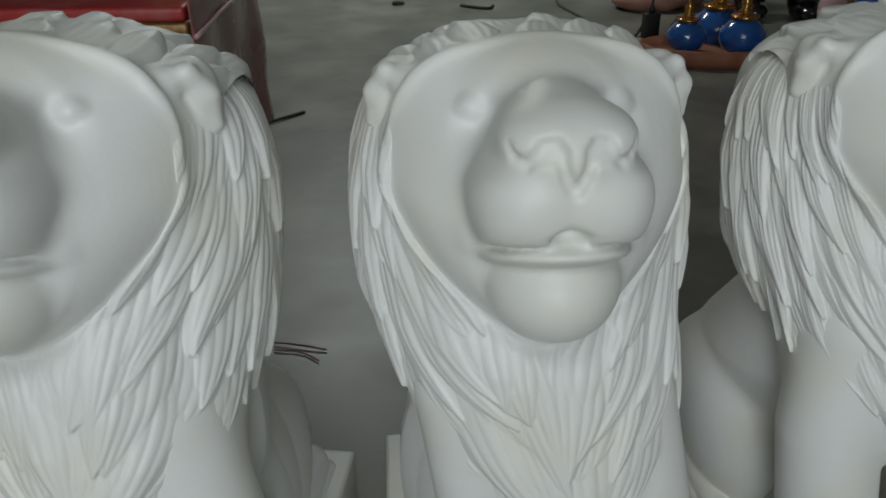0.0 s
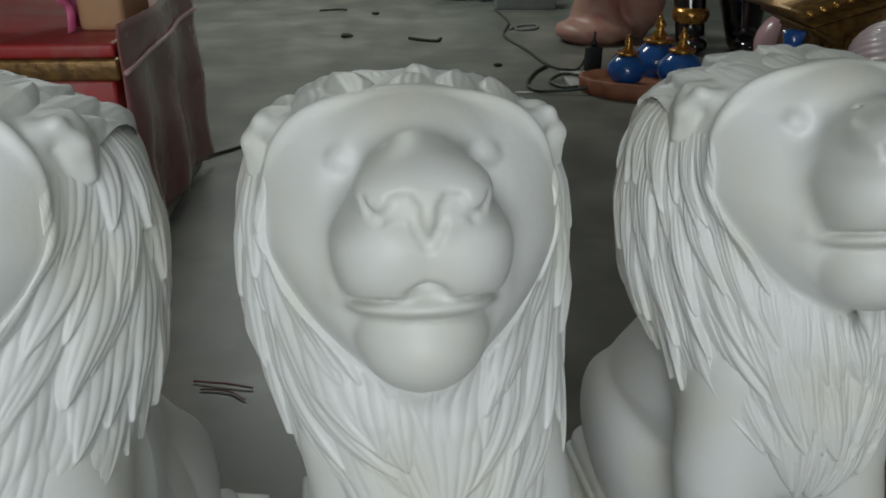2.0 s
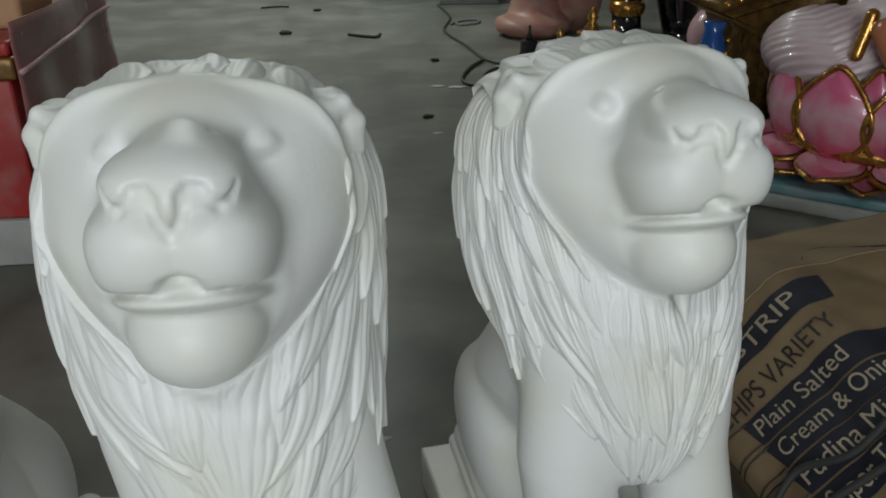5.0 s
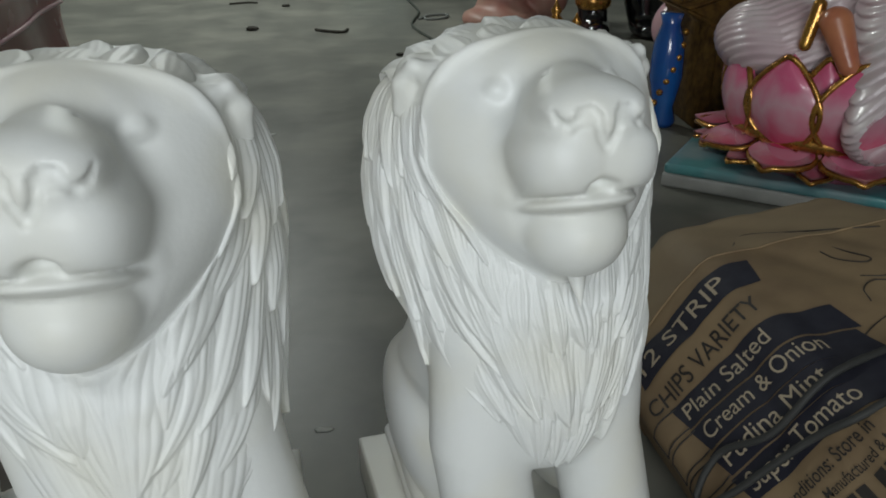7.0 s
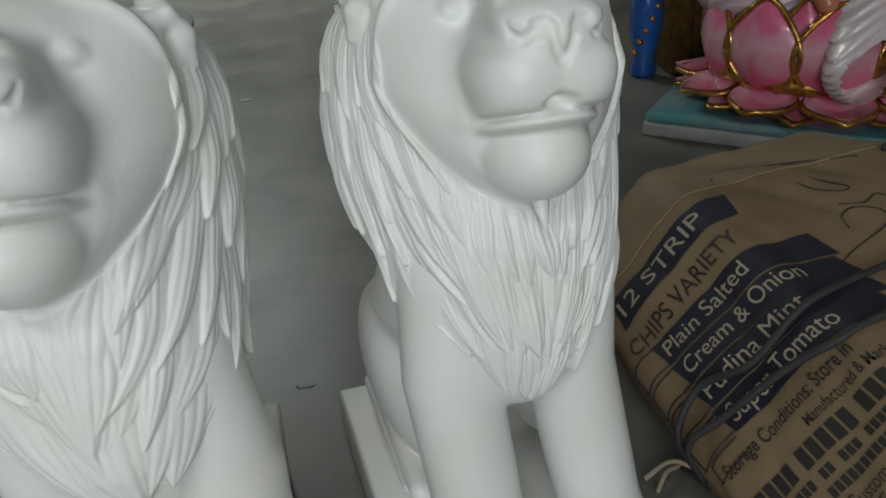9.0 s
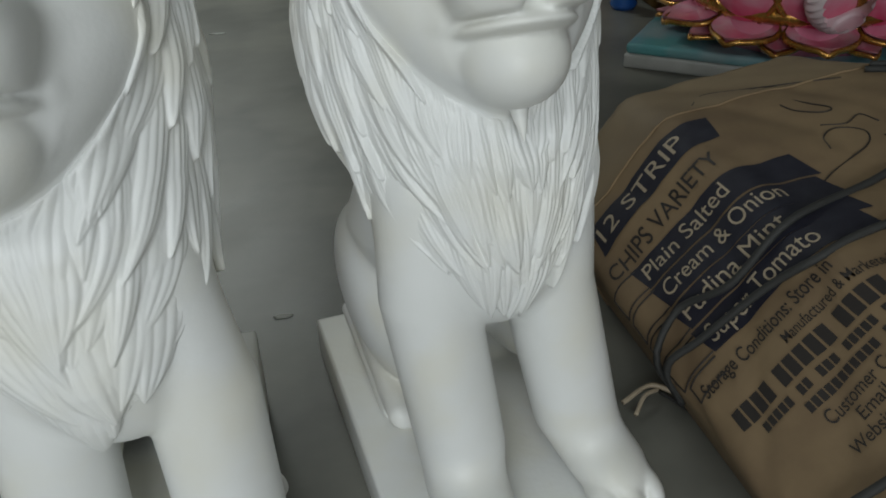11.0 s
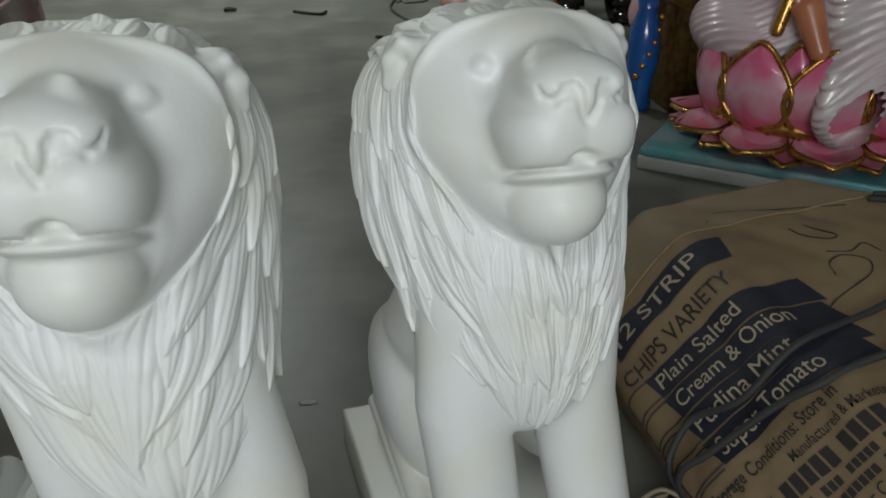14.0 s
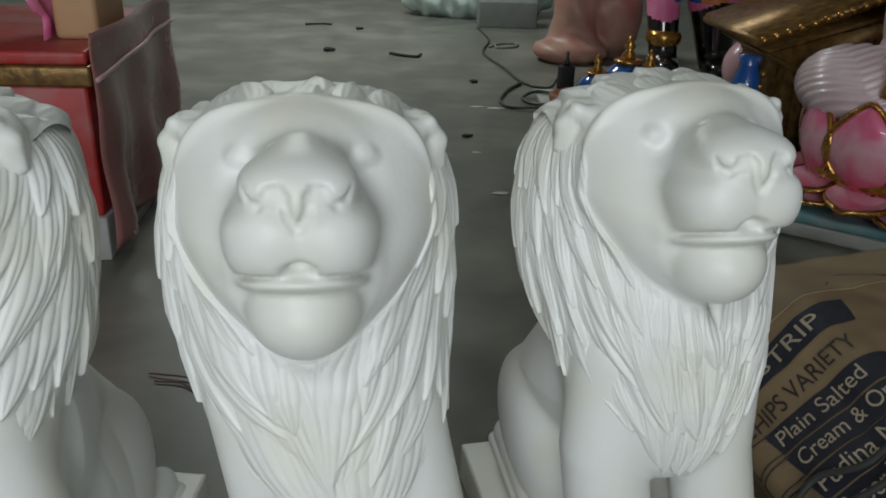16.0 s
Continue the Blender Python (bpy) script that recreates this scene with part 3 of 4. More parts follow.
carton_text("Pudina Mint", -0.060, 0.125, 0.824, 0.034, 0.05, PALE_INK, carton)
carton_text("Super Tomato", -0.054, 0.136, 0.767, 0.034, 0.03, PALE_INK, carton)
carton_text("Storage Conditions: Store in", -0.110, 0.115, 0.711, 0.024, 0.0, INK, carton, 0.008)
carton_text("Manufactured & Marketed By", 0.013, 0.190, 0.681, 0.018, 0.0, INK, carton, 0.004)
carton_text("Customer Care", -0.017, 0.100, 0.568, 0.019, 0.0, INK, carton, 0.004)
carton_text("Email :", 0.013, 0.066, 0.545, 0.018, 0.0, INK, carton, 0.004)
carton_text("Website :", -0.020, 0.056, 0.522, 0.018, 0.0, INK, carton, 0.004)
# lines that stay plain bars
for l0, q0, tall, runs in ((-0.100, 0.640, 0.030, (0.064, 0.086, 0.072)), (-0.078, 0.617, 0.014, (0.050, 0.020, 0.030, 0.048, 0.060)), (-0.024, 0.594, 0.014, (0.110, 0.028, 0.030))):
    at = l0
    for run in runs:
        many = max(1, round(run / (0.45 * tall + 0.004)))
        for k in range(many):
            carton_patch(at + run * k / many, at + run * (k + 0.80) / many, q0, q0 + tall, 0.0, 0.0014, "print_bar", INK, carton)
        at += run + 0.011
# ruled windows beside the bands and marker scribbles on the top
def carton_line(points, radius, mat, name):
    return part(name, tube([carton_at(l, q, radius * 0.35) for l, q in points], radius, 5, 4), mat, carton)


for l0, l1, q0, q1 in ((-0.140, -0.076, 0.934, 0.986), (-0.142, -0.070, 0.874, 0.922), (-0.140, -0.068, 0.816, 0.862), (-0.138, -0.064, 0.760, 0.804), (-0.125, -0.066, 0.722, 0.752)):
    for ends in (((l1, q1), (l0, q1)), ((l0, q1), (l0, q0)), ((l0, q0), (l1, q0))):
        carton_line([(ends[0][0] + (ends[1][0] - ends[0][0]) * k / 4, ends[0][1] + (ends[1][1] - ends[0][1]) * k / 4) for k in range(5)], 0.0014, INK, "ruled_line")
for pts in ([(0.322, 1.165), (0.352, 1.05), (0.372, 1.01), (0.356, 1.003), (0.33, 1.03), (0.322, 1.06)], [(0.30, 0.90), (0.312, 0.935), (0.34, 0.95), (0.367, 0.925), (0.35, 0.89), (0.31, 0.87), (0.27, 0.85), (0.249, 0.835)],
            [(0.33, 0.97), (0.36, 0.955), (0.39, 0.97), (0.40, 0.94)], [(0.38, 0.90), (0.40, 0.87), (0.43, 0.88), (0.42, 0.85)], [(0.41, 0.80), (0.45, 0.80), (0.46, 0.76), (0.42, 0.755), (0.41, 0.79)], [(0.22, 1.15), (0.26, 1.19), (0.32, 1.16), (0.40, 1.12), (0.45, 1.10)]):
    carton_line([(l - 0.03, q + 0.05) for l, q in pts], 0.0013, INK, "marker_line")

# cord round the carton
cord = thing("cord", 0, 0, 0, 0, "dark twisted cord tied round the cardboard carton", "rope")
for pts in ([(0.60, 0.93), (0.42, 0.90), (0.26, 0.850), (0.125, 0.815), (0.015, 0.812), (-0.06, 0.850), (-0.13, 0.83), (-0.20, 0.82)], [(0.60, 0.80), (0.40, 0.77), (0.19, 0.745), (0.110, 0.735), (0.045, 0.760), (-0.065, 0.785), (-0.125, 0.80), (-0.20, 0.80)], [(0.40, 0.52), (0.20, 0.475), (0.10, 0.470), (0.0, 0.475), (-0.10, 0.49), (-0.20, 0.50)],
            [(0.60, 1.00), (0.514, 1.06), (0.49, 1.12), (0.46, 1.15)], [(0.62, 1.03), (0.54, 1.08), (0.50, 1.14), (0.475, 1.16)]):
    line = [carton_at(l, q, 0.005) for l, q in pts]
    part("strand", tube(line, 0.0055, 8, 8), CORD, cord)

# ---- lotus pedestal and the figure on it ----
lotus = thing("lotus_pedestal", 1.265, 2.43, 0, -36, "painted pink lotus with gold-edged petals on a teal slab", "pedestal")
part("slab", box(0.0, 1.1, 0.0, 0.8, 0, 0.045, 0.008), SLAB_WHITE, lotus, "chipped white slab edge")
part("slab_top", box(0.004, 1.096, 0.004, 0.796, 0.045, 0.078, 0.014, 3), TEAL, lotus, "glossy teal painted top")
part("heart", lathe([(0.30, 0.078), (0.33, 0.12), (0.31, 0.18), (0.34, 0.26), (0.33, 0.34), (0.2, 0.36)], 40), PINK, lotus).matrix_local = Matrix.Translation((0.455, 0.36, 0))


def petal(parent, cx, cy, angle, radius, z, tall, wide, tilt, droop):
    """A cupped petal with a point, a gold edge and a pale belly."""
    n, m = 14, 12
    m4 = Matrix.Translation((cx, cy, z)) @ Matrix.Rotation(radians(angle), 4, "Z") @ Matrix.Translation((0, -radius, 0)) @ Matrix.Rotation(radians(tilt), 4, "X")

    def at(s, v, off=0.0):
        w = wide * 0.5 * math.sin(math.pi * (0.14 + 0.86 * s) ** 1.15) ** 0.85 * (1 - 0.25 * s)
        w = max(w, 0.0) if s < 0.999 else 0.0
        belly = 0.20 * wide * math.sin(math.pi * (0.15 + 0.75 * s))
        return m4 @ Vector((v * w, -belly * (1 - 0.75 * v * v) + droop * s * s - off, tall * s))

    bm = bmesh.new()
    for off in (0.0, -0.012):
        rows = [[bm.verts.new(at(i / n, 2 * j / m - 1, off)) for j in range(m + 1)] for i in range(n + 1)]
        for a, b in zip(rows, rows[1:]):
            for j in range(m):
                f = (a[j], a[j + 1], b[j + 1], b[j])
                bm.faces.new(f if off == 0 else f[::-1])
    bmesh.ops.remove_doubles(bm, verts=bm.verts, dist=0.0008)
    blade = part("petal", bm, PETAL, parent)
    edge = [at(i / n, -1, 0.003) for i in range(n)] + [at(0.999, 0, 0.003)] + [at(i / n, 1, 0.003) for i in range(n - 1, -1, -1)]
    part("gold_edge", tube(edge, 0.0095 if wide > 0.15 else 0.0075, 6, 2), GOLD, blade, "gilded petal edge")


PETAL = bpy.data.materials.new("petal_paint")
PETAL.use_nodes = True
nodes, links = PETAL.node_tree.nodes, PETAL.node_tree.links
coord, mixer, grain = nodes.new("ShaderNodeTexCoord"), nodes.new("ShaderNodeValToRGB"), nodes.new("ShaderNodeTexNoise")
grain.inputs["Scale"].default_value = 3.5
links.new(coord.outputs["Generated"], grain.inputs["Vector"])
apart_y = nodes.new("ShaderNodeSeparateXYZ")
links.new(coord.outputs["Generated"], apart_y.inputs["Vector"])
lean_mix = nodes.new("ShaderNodeMath")
lean_mix.operation = "MULTIPLY_ADD"
lean_mix.inputs[1].default_value = 0.5
links.new(grain.outputs["Fac"], lean_mix.inputs[0])
links.new(apart_y.outputs["Z"], lean_mix.inputs[2])
mixer.color_ramp.elements[0].position, mixer.color_ramp.elements[1].position = 0.30, 1.25
mixer.color_ramp.elements[0].color, mixer.color_ramp.elements[1].color = (0.62, 0.05, 0.14, 1), (0.66, 0.12, 0.24, 1)
pale = mixer.color_ramp.elements.new(0.72)
pale.color = (0.62, 0.34, 0.40, 1)
links.new(lean_mix.outputs[0], mixer.inputs["Fac"])
links.new(mixer.outputs["Color"], nodes["Principled BSDF"].inputs["Base Color"])
nodes["Principled BSDF"].inputs["Roughness"].default_value = 0.28
nodes["Principled BSDF"].inputs["Coat Weight"].default_value = 0.5
for k in range(-3, 7):
    petal(lotus, 0.455, 0.36, 14 - 36 * k, 0.310, 0.175, 0.275, 0.275, 10, 0.03)
for k in range(-3, 7):
    petal(lotus, 0.455, 0.36, 32 - 36 * k, 0.290, 0.20, 0.250, 0.16, 5, 0.02)
for k in range(-3, 7):
    petal(lotus, 0.455, 0.36, 18 - 36 * k, 0.270, 0.185, 0.185, 0.225, 112, 0.03)
    petal(lotus, 0.455, 0.36, 0 - 36 * k, 0.275, 0.150, 0.165, 0.125, 106, 0.02)
part("gold_band", lathe([(0.325, 0.17), (0.345, 0.185), (0.345, 0.205), (0.325, 0.22)], 40), GOLD, lotus).matrix_local = Matrix.Translation((0.455, 0.36, 0))

DRAPE = material("pale_drapery_paint", (0.70, 0.56, 0.58), 0.32, second=(0.62, 0.44, 0.48), scale=9, coat=0.35, blotch=((0.72, 0.66, 0.66), 4))
SKIN = material("terracotta_paint", (0.55, 0.21, 0.10), 0.3, second=(0.45, 0.14, 0.08), scale=12, coat=0.4)


def figure_field(p):
    x, y, z = p[..., 0], p[..., 1], p[..., 2]
    knee = ellipsoid(p, (0.05, 0.05, 0.155), (0.20, 0.24, 0.135)) + 0.0030 * np.sin(225 * (z + 0.5 * y - 0.35 * np.abs(x + 0.05)))
    shin = capsule(p, (0.32, -0.20, 0.25), (0.125, -0.41, -0.02), 0.17, 0.085) + 0.0035 * np.sin(235 * (z + 2.6 * (x - 0.28) ** 2 + 0.15 * y))
    d = smin(knee, shin, 0.02)
    d = smin(d, ellipsoid(p, (0.36, 0.10, 0.40), (0.24, 0.20, 0.36)), 0.05)
    d = smin(d, capsule(p, (0.05, -0.24, 0.26), (0.075, -0.30, 0.15), 0.045, 0.030), 0.006)
    d = smin(d, capsule(p, (0.02, -0.19, 0.30), (-0.01, -0.20, 0.19), 0.020, 0.018), 0.004)
    return d


fv, fq = surface_net(figure_field, (-0.36, -0.46, -0.16), (0.60, 0.34, 0.86), 0.0056)
figure = mesh_ob("seated_statue", fv, fq, DRAPE)
figure.data.materials.append(SKIN)
figure.data.materials.append(GOLD)
for f in figure.data.polygons:
    c = np.array([f.center[:]])
    hand = capsule(c, (0.05, -0.24, 0.26), (0.075, -0.30, 0.15), 0.045, 0.030)[0]
    sash = capsule(c, (0.02, -0.19, 0.30), (-0.01, -0.20, 0.19), 0.020, 0.018)[0]
    f.material_index = 1 if hand < 0.003 else (2 if sash < 0.003 else 0)
figure.matrix_world = pose(1.60, 2.47, 0.29)
tagged(figure, "painted seated statue in pale pink folded drapery", "statue")

# ---- red pedestal ----
red = thing("red_pedestal", -0.675, 2.08, 0, 2, "red painted pedestal with gold band and pink plastic wrapping", "pedestal")
part("plinth", box(-0.95, 0.0, 0.0, 0.84, 0.0, 0.13, 0.006), SLAB_WHITE, red, "bare white plaster foot")
part("body", box(-0.94, -0.008, 0.012, 0.83, 0.13, 0.50, 0.01), RED, red)
part("band", box(-0.955, 0.012, -0.006, 0.85, 0.50, 0.555, 0.008), BRONZE, red, "dull gold moulding")
part("step", box(-0.945, 0.004, 0.004, 0.84, 0.555, 0.592, 0.012, 3), RED, red)


def sheet(name, parent, place, across, down, mat, label):
    bm = bmesh.new()
    rows = [[bm.verts.new(place(i / across, j / down)) for j in range(down + 1)] for i in range(across + 1)]
    for a, b in zip(rows, rows[1:]):
        for j in range(down):
            bm.faces.new((a[j], b[j], b[j + 1], a[j + 1]))
    ob = part(name, bm, mat, parent, label)
    thick = ob.modifiers.new("thick", "SOLIDIFY")
    thick.thickness = 0.003
    return ob


def wrapping(u, w):
    z = 0.04 + 0.60 * w
    out = 0.022 + 0.010 * math.sin(9 * u + 5 * w) * math.sin(7 * w + 1) + 0.045 * max(0, w - 0.72) * (1 - u)
    return Vector((out + 0.02 * (1 - w) * math.sin(14 * u), -0.01 + 0.86 * u, z))


sheet("wrapping", red, wrapping, 30, 24, DUSTY_PINK, "dusty pink plastic sheet hanging on the side")
crease = [wrapping(u / 10, 0.80 + 0.05 * u / 10) + Vector((0.006, 0, 0)) for u in range(11)]
part("wrapping_crease", tube(crease, 0.007, 6, 2), PALE_PINK, red)
bundle = thing("pink_bundle", -1.12, 2.32, 0.596, 0, "bright pink cloth bundle on the red pedestal", "cloth")


def cloth(u, w):
    a, b = math.pi * u, math.pi * w
    return Vector((0.30 * math.cos(a) * (1 + 0.05 * math.sin(9 * b)), -0.12 + 0.34 * w + 0.02 * math.sin(11 * a), 0.30 * max(0, math.sin(a)) ** 0.7 * (0.7 + 0.3 * math.sin(b)) + 0.012 * math.sin(16 * a + 4 * b)))


HOT = material("hot_pink_cloth", (0.75, 0.10, 0.30), 0.45, second=(0.72, 0.30, 0.42), scale=9)
sheet("cloth", bundle, cloth, 40, 20, HOT, "")
PEACH_BLOCK = material("peach_block", (0.58, 0.36, 0.20), 0.55, second=(0.50, 0.28, 0.15), scale=6)
tagged(part("peach_block", box(-0.81, -0.69, 2.25, 2.50, 0.592, 0.80, 0.02, 3), PEACH_BLOCK), "peach painted block standing on the red pedestal", "block")

# ---- things on the floor behind ----
def blob(name, field, low, high, h, mat, label, category, x, y, z, turn=0):
    v, q = surface_net(field, low, high, h)
    ob = mesh_ob(name, v, q, mat)
    ob.matrix_world = pose(x, y, z, 0, 0, turn)
    return tagged(ob, label, category)


def legs_field(p):
    d = capsule(p, (-0.16, 0.0, 0.10), (-0.20, 0.12, 0.62), 0.085, 0.11)
    d = smin(d, ellipsoid(p, (-0.15, -0.06, 0.05), (0.085, 0.15, 0.055)), 0.04)
    d = smin(d, capsule(p, (0.15, 0.02, 0.08), (0.12, 0.12, 0.50), 0.095, 0.18), 0.02)
    d = smin(d, ellipsoid(p, (0.16, -0.05, 0.05), (0.085, 0.15, 0.055)), 0.04)
    d = smin(d, ellipsoid(p, (-0.04, 0.12, 0.78), (0.32, 0.16, 0.28)), 0.03)
    ring = np.sqrt((np.sqrt((p[..., 0] + 0.163) ** 2 + (p[..., 1] - 0.02) ** 2) - 0.092) ** 2 + ((p[..., 2] - 0.20) * 0.45) ** 2) - 0.016
    return smin(d, ring, 0.004)


ORANGE = material("orange_paint", (0.65, 0.18, 0.05), 0.4)
black = blob("standing_statue", legs_field, (-0.42, -0.25, -0.01), (0.36, 0.34, 1.1), 0.0125, BLACK, "glossy black standing statue with gold anklets", "statue", 1.88, 4.95, 0.0, -8)
for m in (GOLD, HOT, BLUE, ORANGE):
    black.data.materials.append(m)
for f in black.data.polygons:
    c = f.center
    f.material_index = 1 if (0.155 < c.z < 0.245 and c.x < -0.03) else 0
    if c.z > 0.36 + 0.06 * math.sin(9 * c.x):
        f.material_index = 2 if c.z < 0.41 else (3 if -0.13 < c.x < 0.02 else (4 if 0.02 <= c.x < 0.17 else 2))


def heap_field(p):
    d = capsule(p, (0, 0, 0.05), (0.03, 0.02, 0.55), 0.16, 0.13)
    d = smin(d, ellipsoid(p, (0.26, 0.05, 0.28), (0.20, 0.17, 0.30)), 0.03)
    d = smin(d, ellipsoid(p, (-0.02, -0.05, 0.06), (0.24, 0.20, 0.09)), 0.05)
    return d + 0.010 * np.sin(26 * p[..., 2] + 18 * p[..., 0]) * np.sin(21 * p[..., 0] + 9 * p[..., 1])


blob("wrapped_statue", heap_field, (-0.32, -0.32, -0.01), (0.52, 0.32, 0.76), 0.014, PEACH, "peach statue wrapped in cloudy plastic", "statue", 1.22, 5.3, 0.0, 5)
blob("round_cushion", lambda p: ellipsoid(p, (0, 0, 0.145), (0.13, 0.13, 0.147)) + 0.004 * np.sin(20 * p[..., 0]) * np.sin(22 * p[..., 2]), (-0.3, -0.3, -0.02), (0.3, 0.3, 0.45), 0.014, PALE_PINK, "pale pink rounded bundle lying on the floor", "bundle", 2.03, 4.42, 0.0)


def wrap_field(p):
    d = ellipsoid(p, (0, 0, 0.15), (0.66, 0.32, 0.22))
    return d + 0.014 * np.sin(24 * p[..., 0] + 11 * p[..., 2]) * np.sin(31 * p[..., 2] + 7 * p[..., 1]) + 0.006 * np.sin(60 * p[..., 0])


blob("plastic_bundle", wrap_field, (-0.75, -0.42, -0.01), (0.75, 0.42, 0.42), 0.016, PLASTIC, "bundle wrapped in crinkled clear plastic", "bundle", 0.75, 7.2, 0.0)
tagged(part("concrete_block", box(0.71, 1.17, 6.50, 6.72, 0.0, 0.20, 0.012, 3), GREY), "rough grey concrete block lying on the floor", "block")

# carved throne, dark gold, beside the lotus; its ledge climbs to the back
throne = thing("carved_throne", 1.50, 3.0, 0, 0, "dark gold carved throne with beaded rising ledge", "throne")


def wedge(points, y0, y1, bevel=0.012):
    bm = bmesh.new()
    front = [bm.verts.new((x, y0, z)) for x, z in points]
    back = [bm.verts.new((x, y1, z)) for x, z in points]
    bm.faces.new(front)
    bm.faces.new(back[::-1])
    for k in range(len(points)):
        bm.faces.new((front[k - 1], back[k - 1], back[k], front[k]))
    bmesh.ops.recalc_face_normals(bm, faces=bm.faces)
    bmesh.ops.bevel(bm, geom=bm.edges[:], offset=bevel, segments=2, affect="EDGES")
    return bm


part("seat", wedge([(0.10, 0.0), (0.95, 0.0), (0.95, 0.74), (0.02, 0.46), (0.14, 0.40)], 0.03, 0.55), BRONZE, throne)
part("ledge", wedge([(-0.04, 0.485), (1.0, 0.86), (1.0, 0.91), (-0.04, 0.525)], -0.02, 0.60, 0.01), BRONZE, throne, "dull gilded ledge")
for k in range(22):
    bm = bmesh.new()
    bmesh.ops.create_icosphere(bm, subdivisions=2, radius=0.015, matrix=Matrix.Translation((-0.01 + 0.045 * k, -0.022, 0.516 + 0.0164 * k)))
    part("bead", bm, GOLD, throne)
for k in range(6):
    part("carved_rib", wedge([(0.16 + 0.13 * k, 0.06), (0.22 + 0.13 * k, 0.06), (0.22 + 0.13 * k, 0.46 + 0.036 * k), (0.16 + 0.13 * k, 0.44 + 0.036 * k)], 0.0, 0.05, 0.015), BRONZE, throne)

# blue pots on a scalloped terracotta tray
tray = thing("terracotta_tray", 1.16, 3.92, 0, -14, "scalloped terracotta tray holding blue pots", "tray")
bm = bmesh.new()
n = 96
rings = []
for r, z, amp in ((0.96, 0.0, 0.06), (1.0, 0.03, 0.07), (1.03, 0.075, 0.07), (0.98, 0.08, 0.06), (0.93, 0.045, 0.05), (0.2, 0.04, 0.0)):
    ring = []
    for k in range(n):
        a = 2 * math.pi * k / n
        g = r * (1 + amp * abs(math.sin(7 * a)))
        ring.append(bm.verts.new((0.27 * g * math.cos(a), 0.17 * g * math.sin(a), z)))
    rings.append(ring)
for a, b in zip(rings, rings[1:]):
    for k in range(n):
        bm.faces.new((a[k], a[(k + 1) % n], b[(k + 1) % n], b[k]))
bm.faces.new(rings[0][::-1])
bm.faces.new(rings[-1])
part("dish", bm, TERRACOTTA, tray)


def pot(x, y, z, size, label):
    ob = thing("blue_pot", x, y, z, 0, label, "pot", "blue pots")
    ob.scale = (size, size, size)
    part("bowl", lathe([(0.03, 0), (0.075, 0.02), (0.098, 0.06), (0.095, 0.10), (0.06, 0.135), (0.045, 0.145)], 32), BLUE, ob)
    part("rim", lathe([(0.044, 0.142), (0.056, 0.150), (0.056, 0.160), (0.040, 0.163)], 32), GOLD, ob, "gold rim")
    part("finial", lathe([(0.020, 0.160), (0.030, 0.175), (0.014, 0.195), (0.022, 0.212), (0.008, 0.235), (0.003, 0.25)], 20), GOLD, ob, "gold finial")
    return ob


pot(1.09, 3.92, 0.045, 0.95, "glossy blue pot with gold finial on the tray")
pot(1.33, 3.86, 0.045, 1.10, "large glossy blue pot with gold rim on the tray")
pot(1.30, 4.15, 0.0, 1.35, "glossy blue pot with gold finial behind the tray")
tall = thing("blue_vase", 1.50, 3.10, 0, 0, "tall deep blue vase with gold spots", "vase")
part("bowl", lathe([(0.045, 0), (0.055, 0.02), (0.04, 0.08), (0.065, 0.20), (0.06, 0.32), (0.035, 0.40), (0.045, 0.44)], 32), BLUE, tall)
for k in range(7):
    bm = bmesh.new()
    a = -2.6 + 0.36 * k
    z = 0.10 + 0.045 * k
    bmesh.ops.create_icosphere(bm, subdivisions=2, radius=0.014, matrix=Matrix.Translation((0.056 * math.cos(a), 0.056 * math.sin(a), z)))
    part("gold_spot", bm, GOLD, tall)

# power adapter, plate and cable
adapter = thing("power_adapter", 1.03, 4.40, 0, 10, "black plug-in power adapter standing on the floor", "adapter")
part("case", box(-0.04, 0.04, -0.03, 0.03, 0.0, 0.13, 0.008, 3), RUBBER, adapter)
part("plug", lathe([(0.016, 0.13), (0.016, 0.155), (0.008, 0.165), (0.006, 0.20)], 12), RUBBER, adapter)
second = thing("power_plug", 1.15, 4.34, 0, -20, "small black power plug standing upright", "plug")
part("case", box(-0.03, 0.03, -0.025, 0.025, 0.0, 0.09, 0.008, 3), RUBBER, second)
part("collar", lathe([(0.014, 0.09), (0.014, 0.11), (0.007, 0.12)], 12), RUBBER, second)
tagged(part("metal_plate", box(0.84, 1.12, 3.98, 4.30, 0.0, 0.022, 0.004), SLAB_WHITE), "pale flat board lying under the cable", "board")
wire = material("green_grey_cable", (0.05, 0.06, 0.05), 0.5)
cable = thing("cable", 0, 0, 0, 0, "thin dark electric cable trailing across the floor", "cable")
part("lead", tube([(0.70, 6.45, 0.008), (0.74, 5.9, 0.008), (0.66, 5.4, 0.008), (0.75, 4.9, 0.008), (0.80, 4.56, 0.008), (0.88, 4.40, 0.01), (0.97, 4.44, 0.012), (1.03, 4.43, 0.15), (1.03, 4.40, 0.205)], 0.008, 6, 8), wire, cable)
part("coil", tube([(0.80, 4.50, 0.010), (0.70, 4.30, 0.010), (0.64, 4.05, 0.010), (0.70, 3.93, 0.010), (0.90, 3.90, 0.030), (1.00, 4.02, 0.032), (0.86, 4.20, 0.032), (0.76, 4.12, 0.012), (0.84, 3.98, 0.014), (1.02, 4.10, 0.034), (1.15, 4.34, 0.118)], 0.009, 6, 8), wire, cable)
clip = thing("wire_loop", 0, 0, 0, 0, "bent loop of grey wire on the floor", "wire")
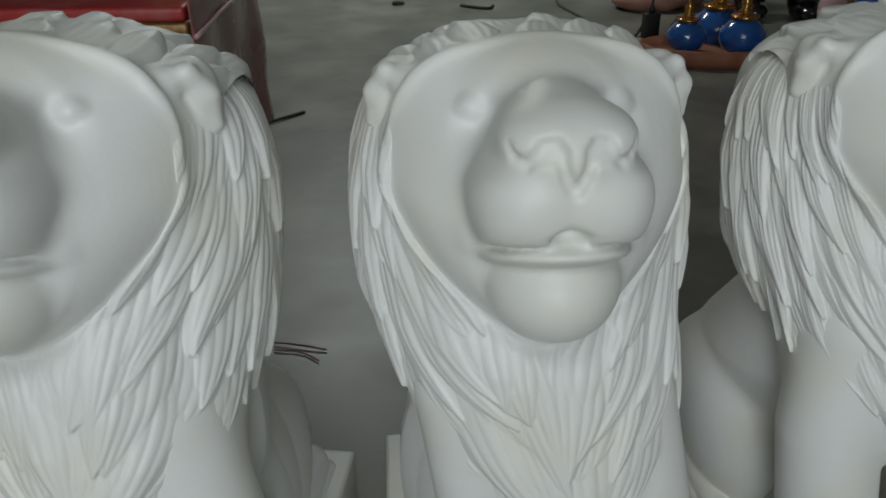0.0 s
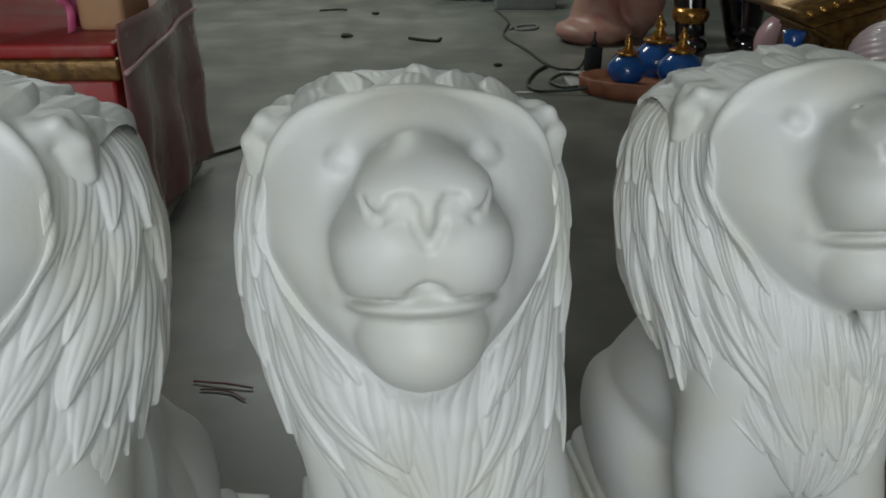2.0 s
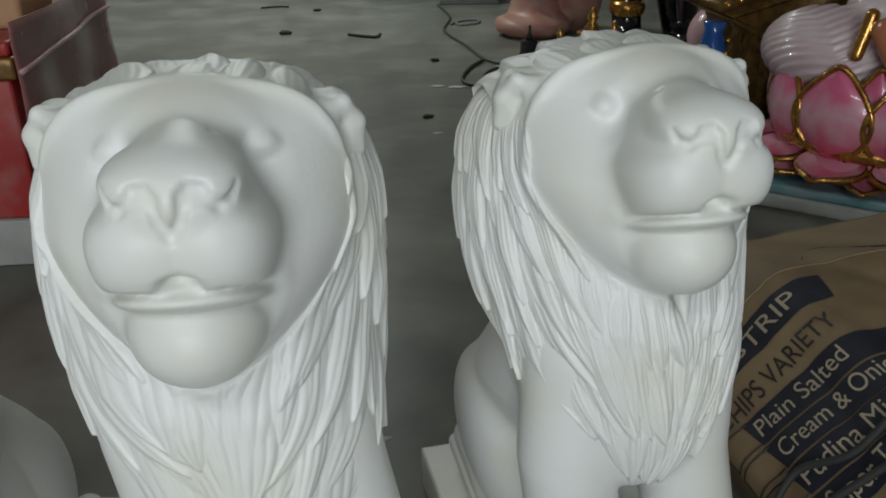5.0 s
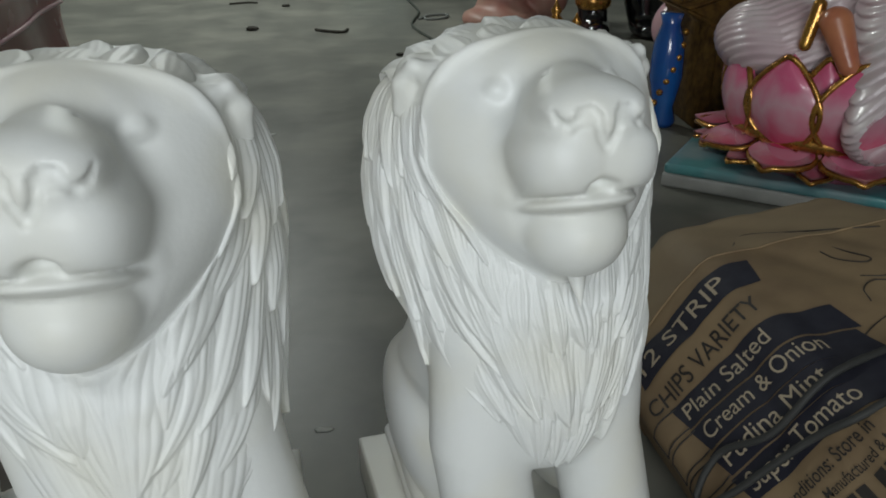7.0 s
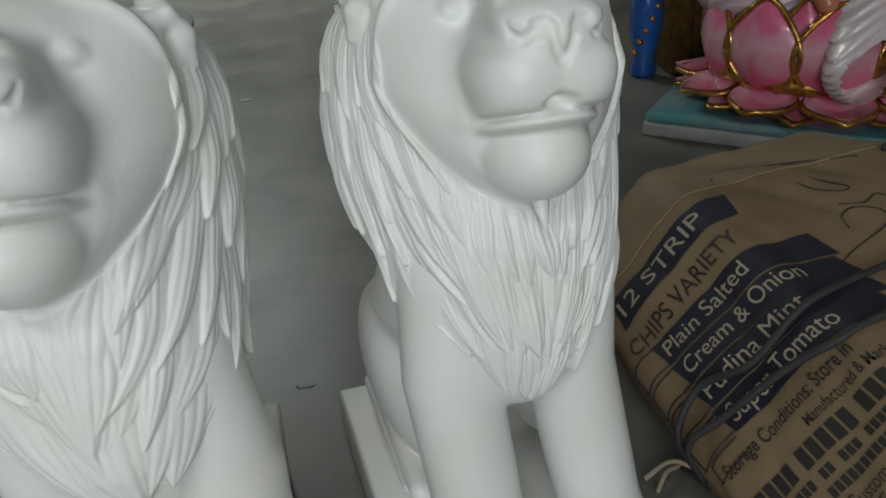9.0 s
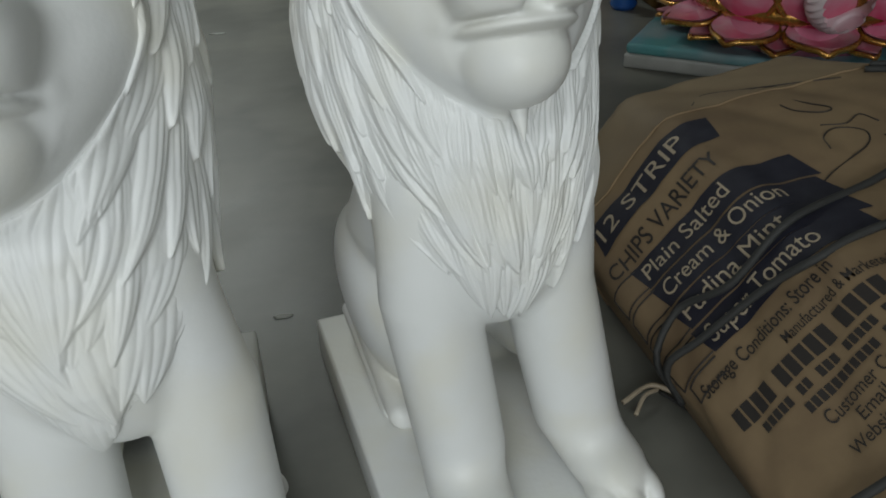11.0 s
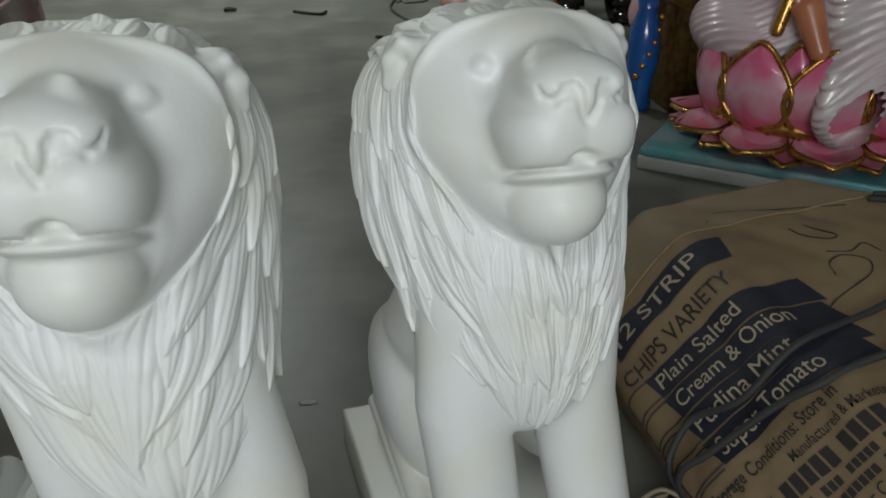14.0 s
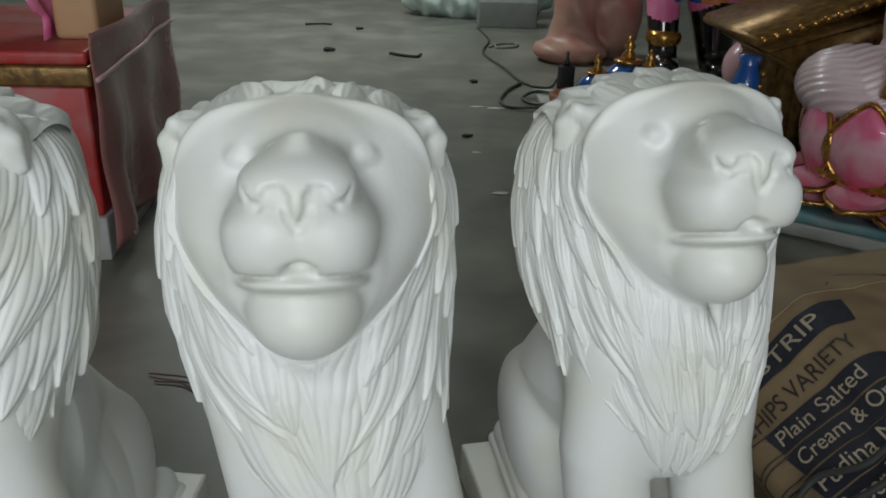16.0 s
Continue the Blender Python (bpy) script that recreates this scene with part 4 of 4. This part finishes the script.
part("loop", tube([(0.72, 5.62, 0.008), (0.80, 5.75, 0.008), (0.92, 5.78, 0.008), (0.90, 5.65, 0.008), (0.78, 5.60, 0.008), (0.76, 5.68, 0.012)], 0.009, 6, 6), GREY, clip)

# litter
DIRT = material("dark_litter", (0.035, 0.03, 0.022), 0.8)
RUST = material("purple_twig", (0.27, 0.11, 0.15), 0.6)


def litter(x, y, size, seed, label, mat=None):
    rnd = random.Random(seed)
    bm = bmesh.new()
    bmesh.ops.create_icosphere(bm, subdivisions=2, radius=size)
    for v in bm.verts:
        v.co = Vector((v.co.x * 1.4, v.co.y, v.co.z * 0.45)) * rnd.uniform(0.7, 1.3)
    ob = tagged(part("litter", bm, mat or DIRT), label, "litter", "floor litter")
    ob.location = (x, y, size * (0.42 if mat is None else 0.11))
    return ob


litter(-0.35, 5.39, 0.028, 1, "dark scrap of leaf on the floor")
litter(0.535, 4.53, 0.018, 2, "dark crumb on the floor")
litter(0.43, 3.42, 0.016, 3, "dark curled scrap on the floor")
litter(-0.2, 6.3, 0.02, 4, "dark crumb on the floor")
PALE_SCRAP = material("pale_scrap", (0.62, 0.63, 0.60), 0.7)
for x, y, size, seed in ((0.521, 3.965, 0.020, 21), (0.607, 3.938, 0.022, 22), (-0.058, 3.149, 0.016, 23), (0.506, 2.690, 0.018, 24), (0.453, 3.192, 0.012, 25), (0.203, 1.248, 0.009, 26)):
    litter(x, y, size, seed, "flat white scrap of plaster on the floor", PALE_SCRAP).scale = (1.3, 0.8, 0.25)
for pts, r, mat, label in (([(0.05, 5.32, 0.008), (0.13, 5.25, 0.01), (0.22, 5.22, 0.008), (0.25, 5.28, 0.012)], 0.010, DIRT, "curled dark twig lying on the floor"),
                           ([(-0.76, 2.90, 0.006), (-0.68, 2.99, 0.008), (-0.58, 3.11, 0.006)], 0.006, DIRT, "thin dark twig on the floor"),
                           ([(-0.40, 1.47, 0.005), (-0.33, 1.455, 0.007), (-0.27, 1.44, 0.005)], 0.0022, RUST, "thin purple thread on the floor"),
                           ([(-0.38, 1.44, 0.004), (-0.32, 1.43, 0.004), (-0.28, 1.40, 0.004)], 0.0020, RUST, "thin purple thread on the floor"),
                           ([(-0.62, 6.45, 0.006), (-0.5, 6.5, 0.006), (-0.42, 6.48, 0.006)], 0.008, DIRT, "thin dark twig on the floor"),
                           ([(0.735, 0.90, 0.006), (0.79, 0.925, 0.012), (0.83, 0.90, 0.008), (0.86, 0.93, 0.006)], 0.0042, PALE_INK, "frayed end of pale string"),
                           ([(0.80, 0.915, 0.006), (0.83, 0.86, 0.006), (0.85, 0.80, 0.006)], 0.003, CORD, "thin dark string end"),
                           ([(0.745, 0.87, 0.005), (0.77, 0.90, 0.014), (0.80, 0.92, 0.006)], 0.0035, PALE_INK, "frayed end of pale string")):
    tagged(part("twig", tube(pts, r, 6, 6), mat), label, "litter", "floor litter")
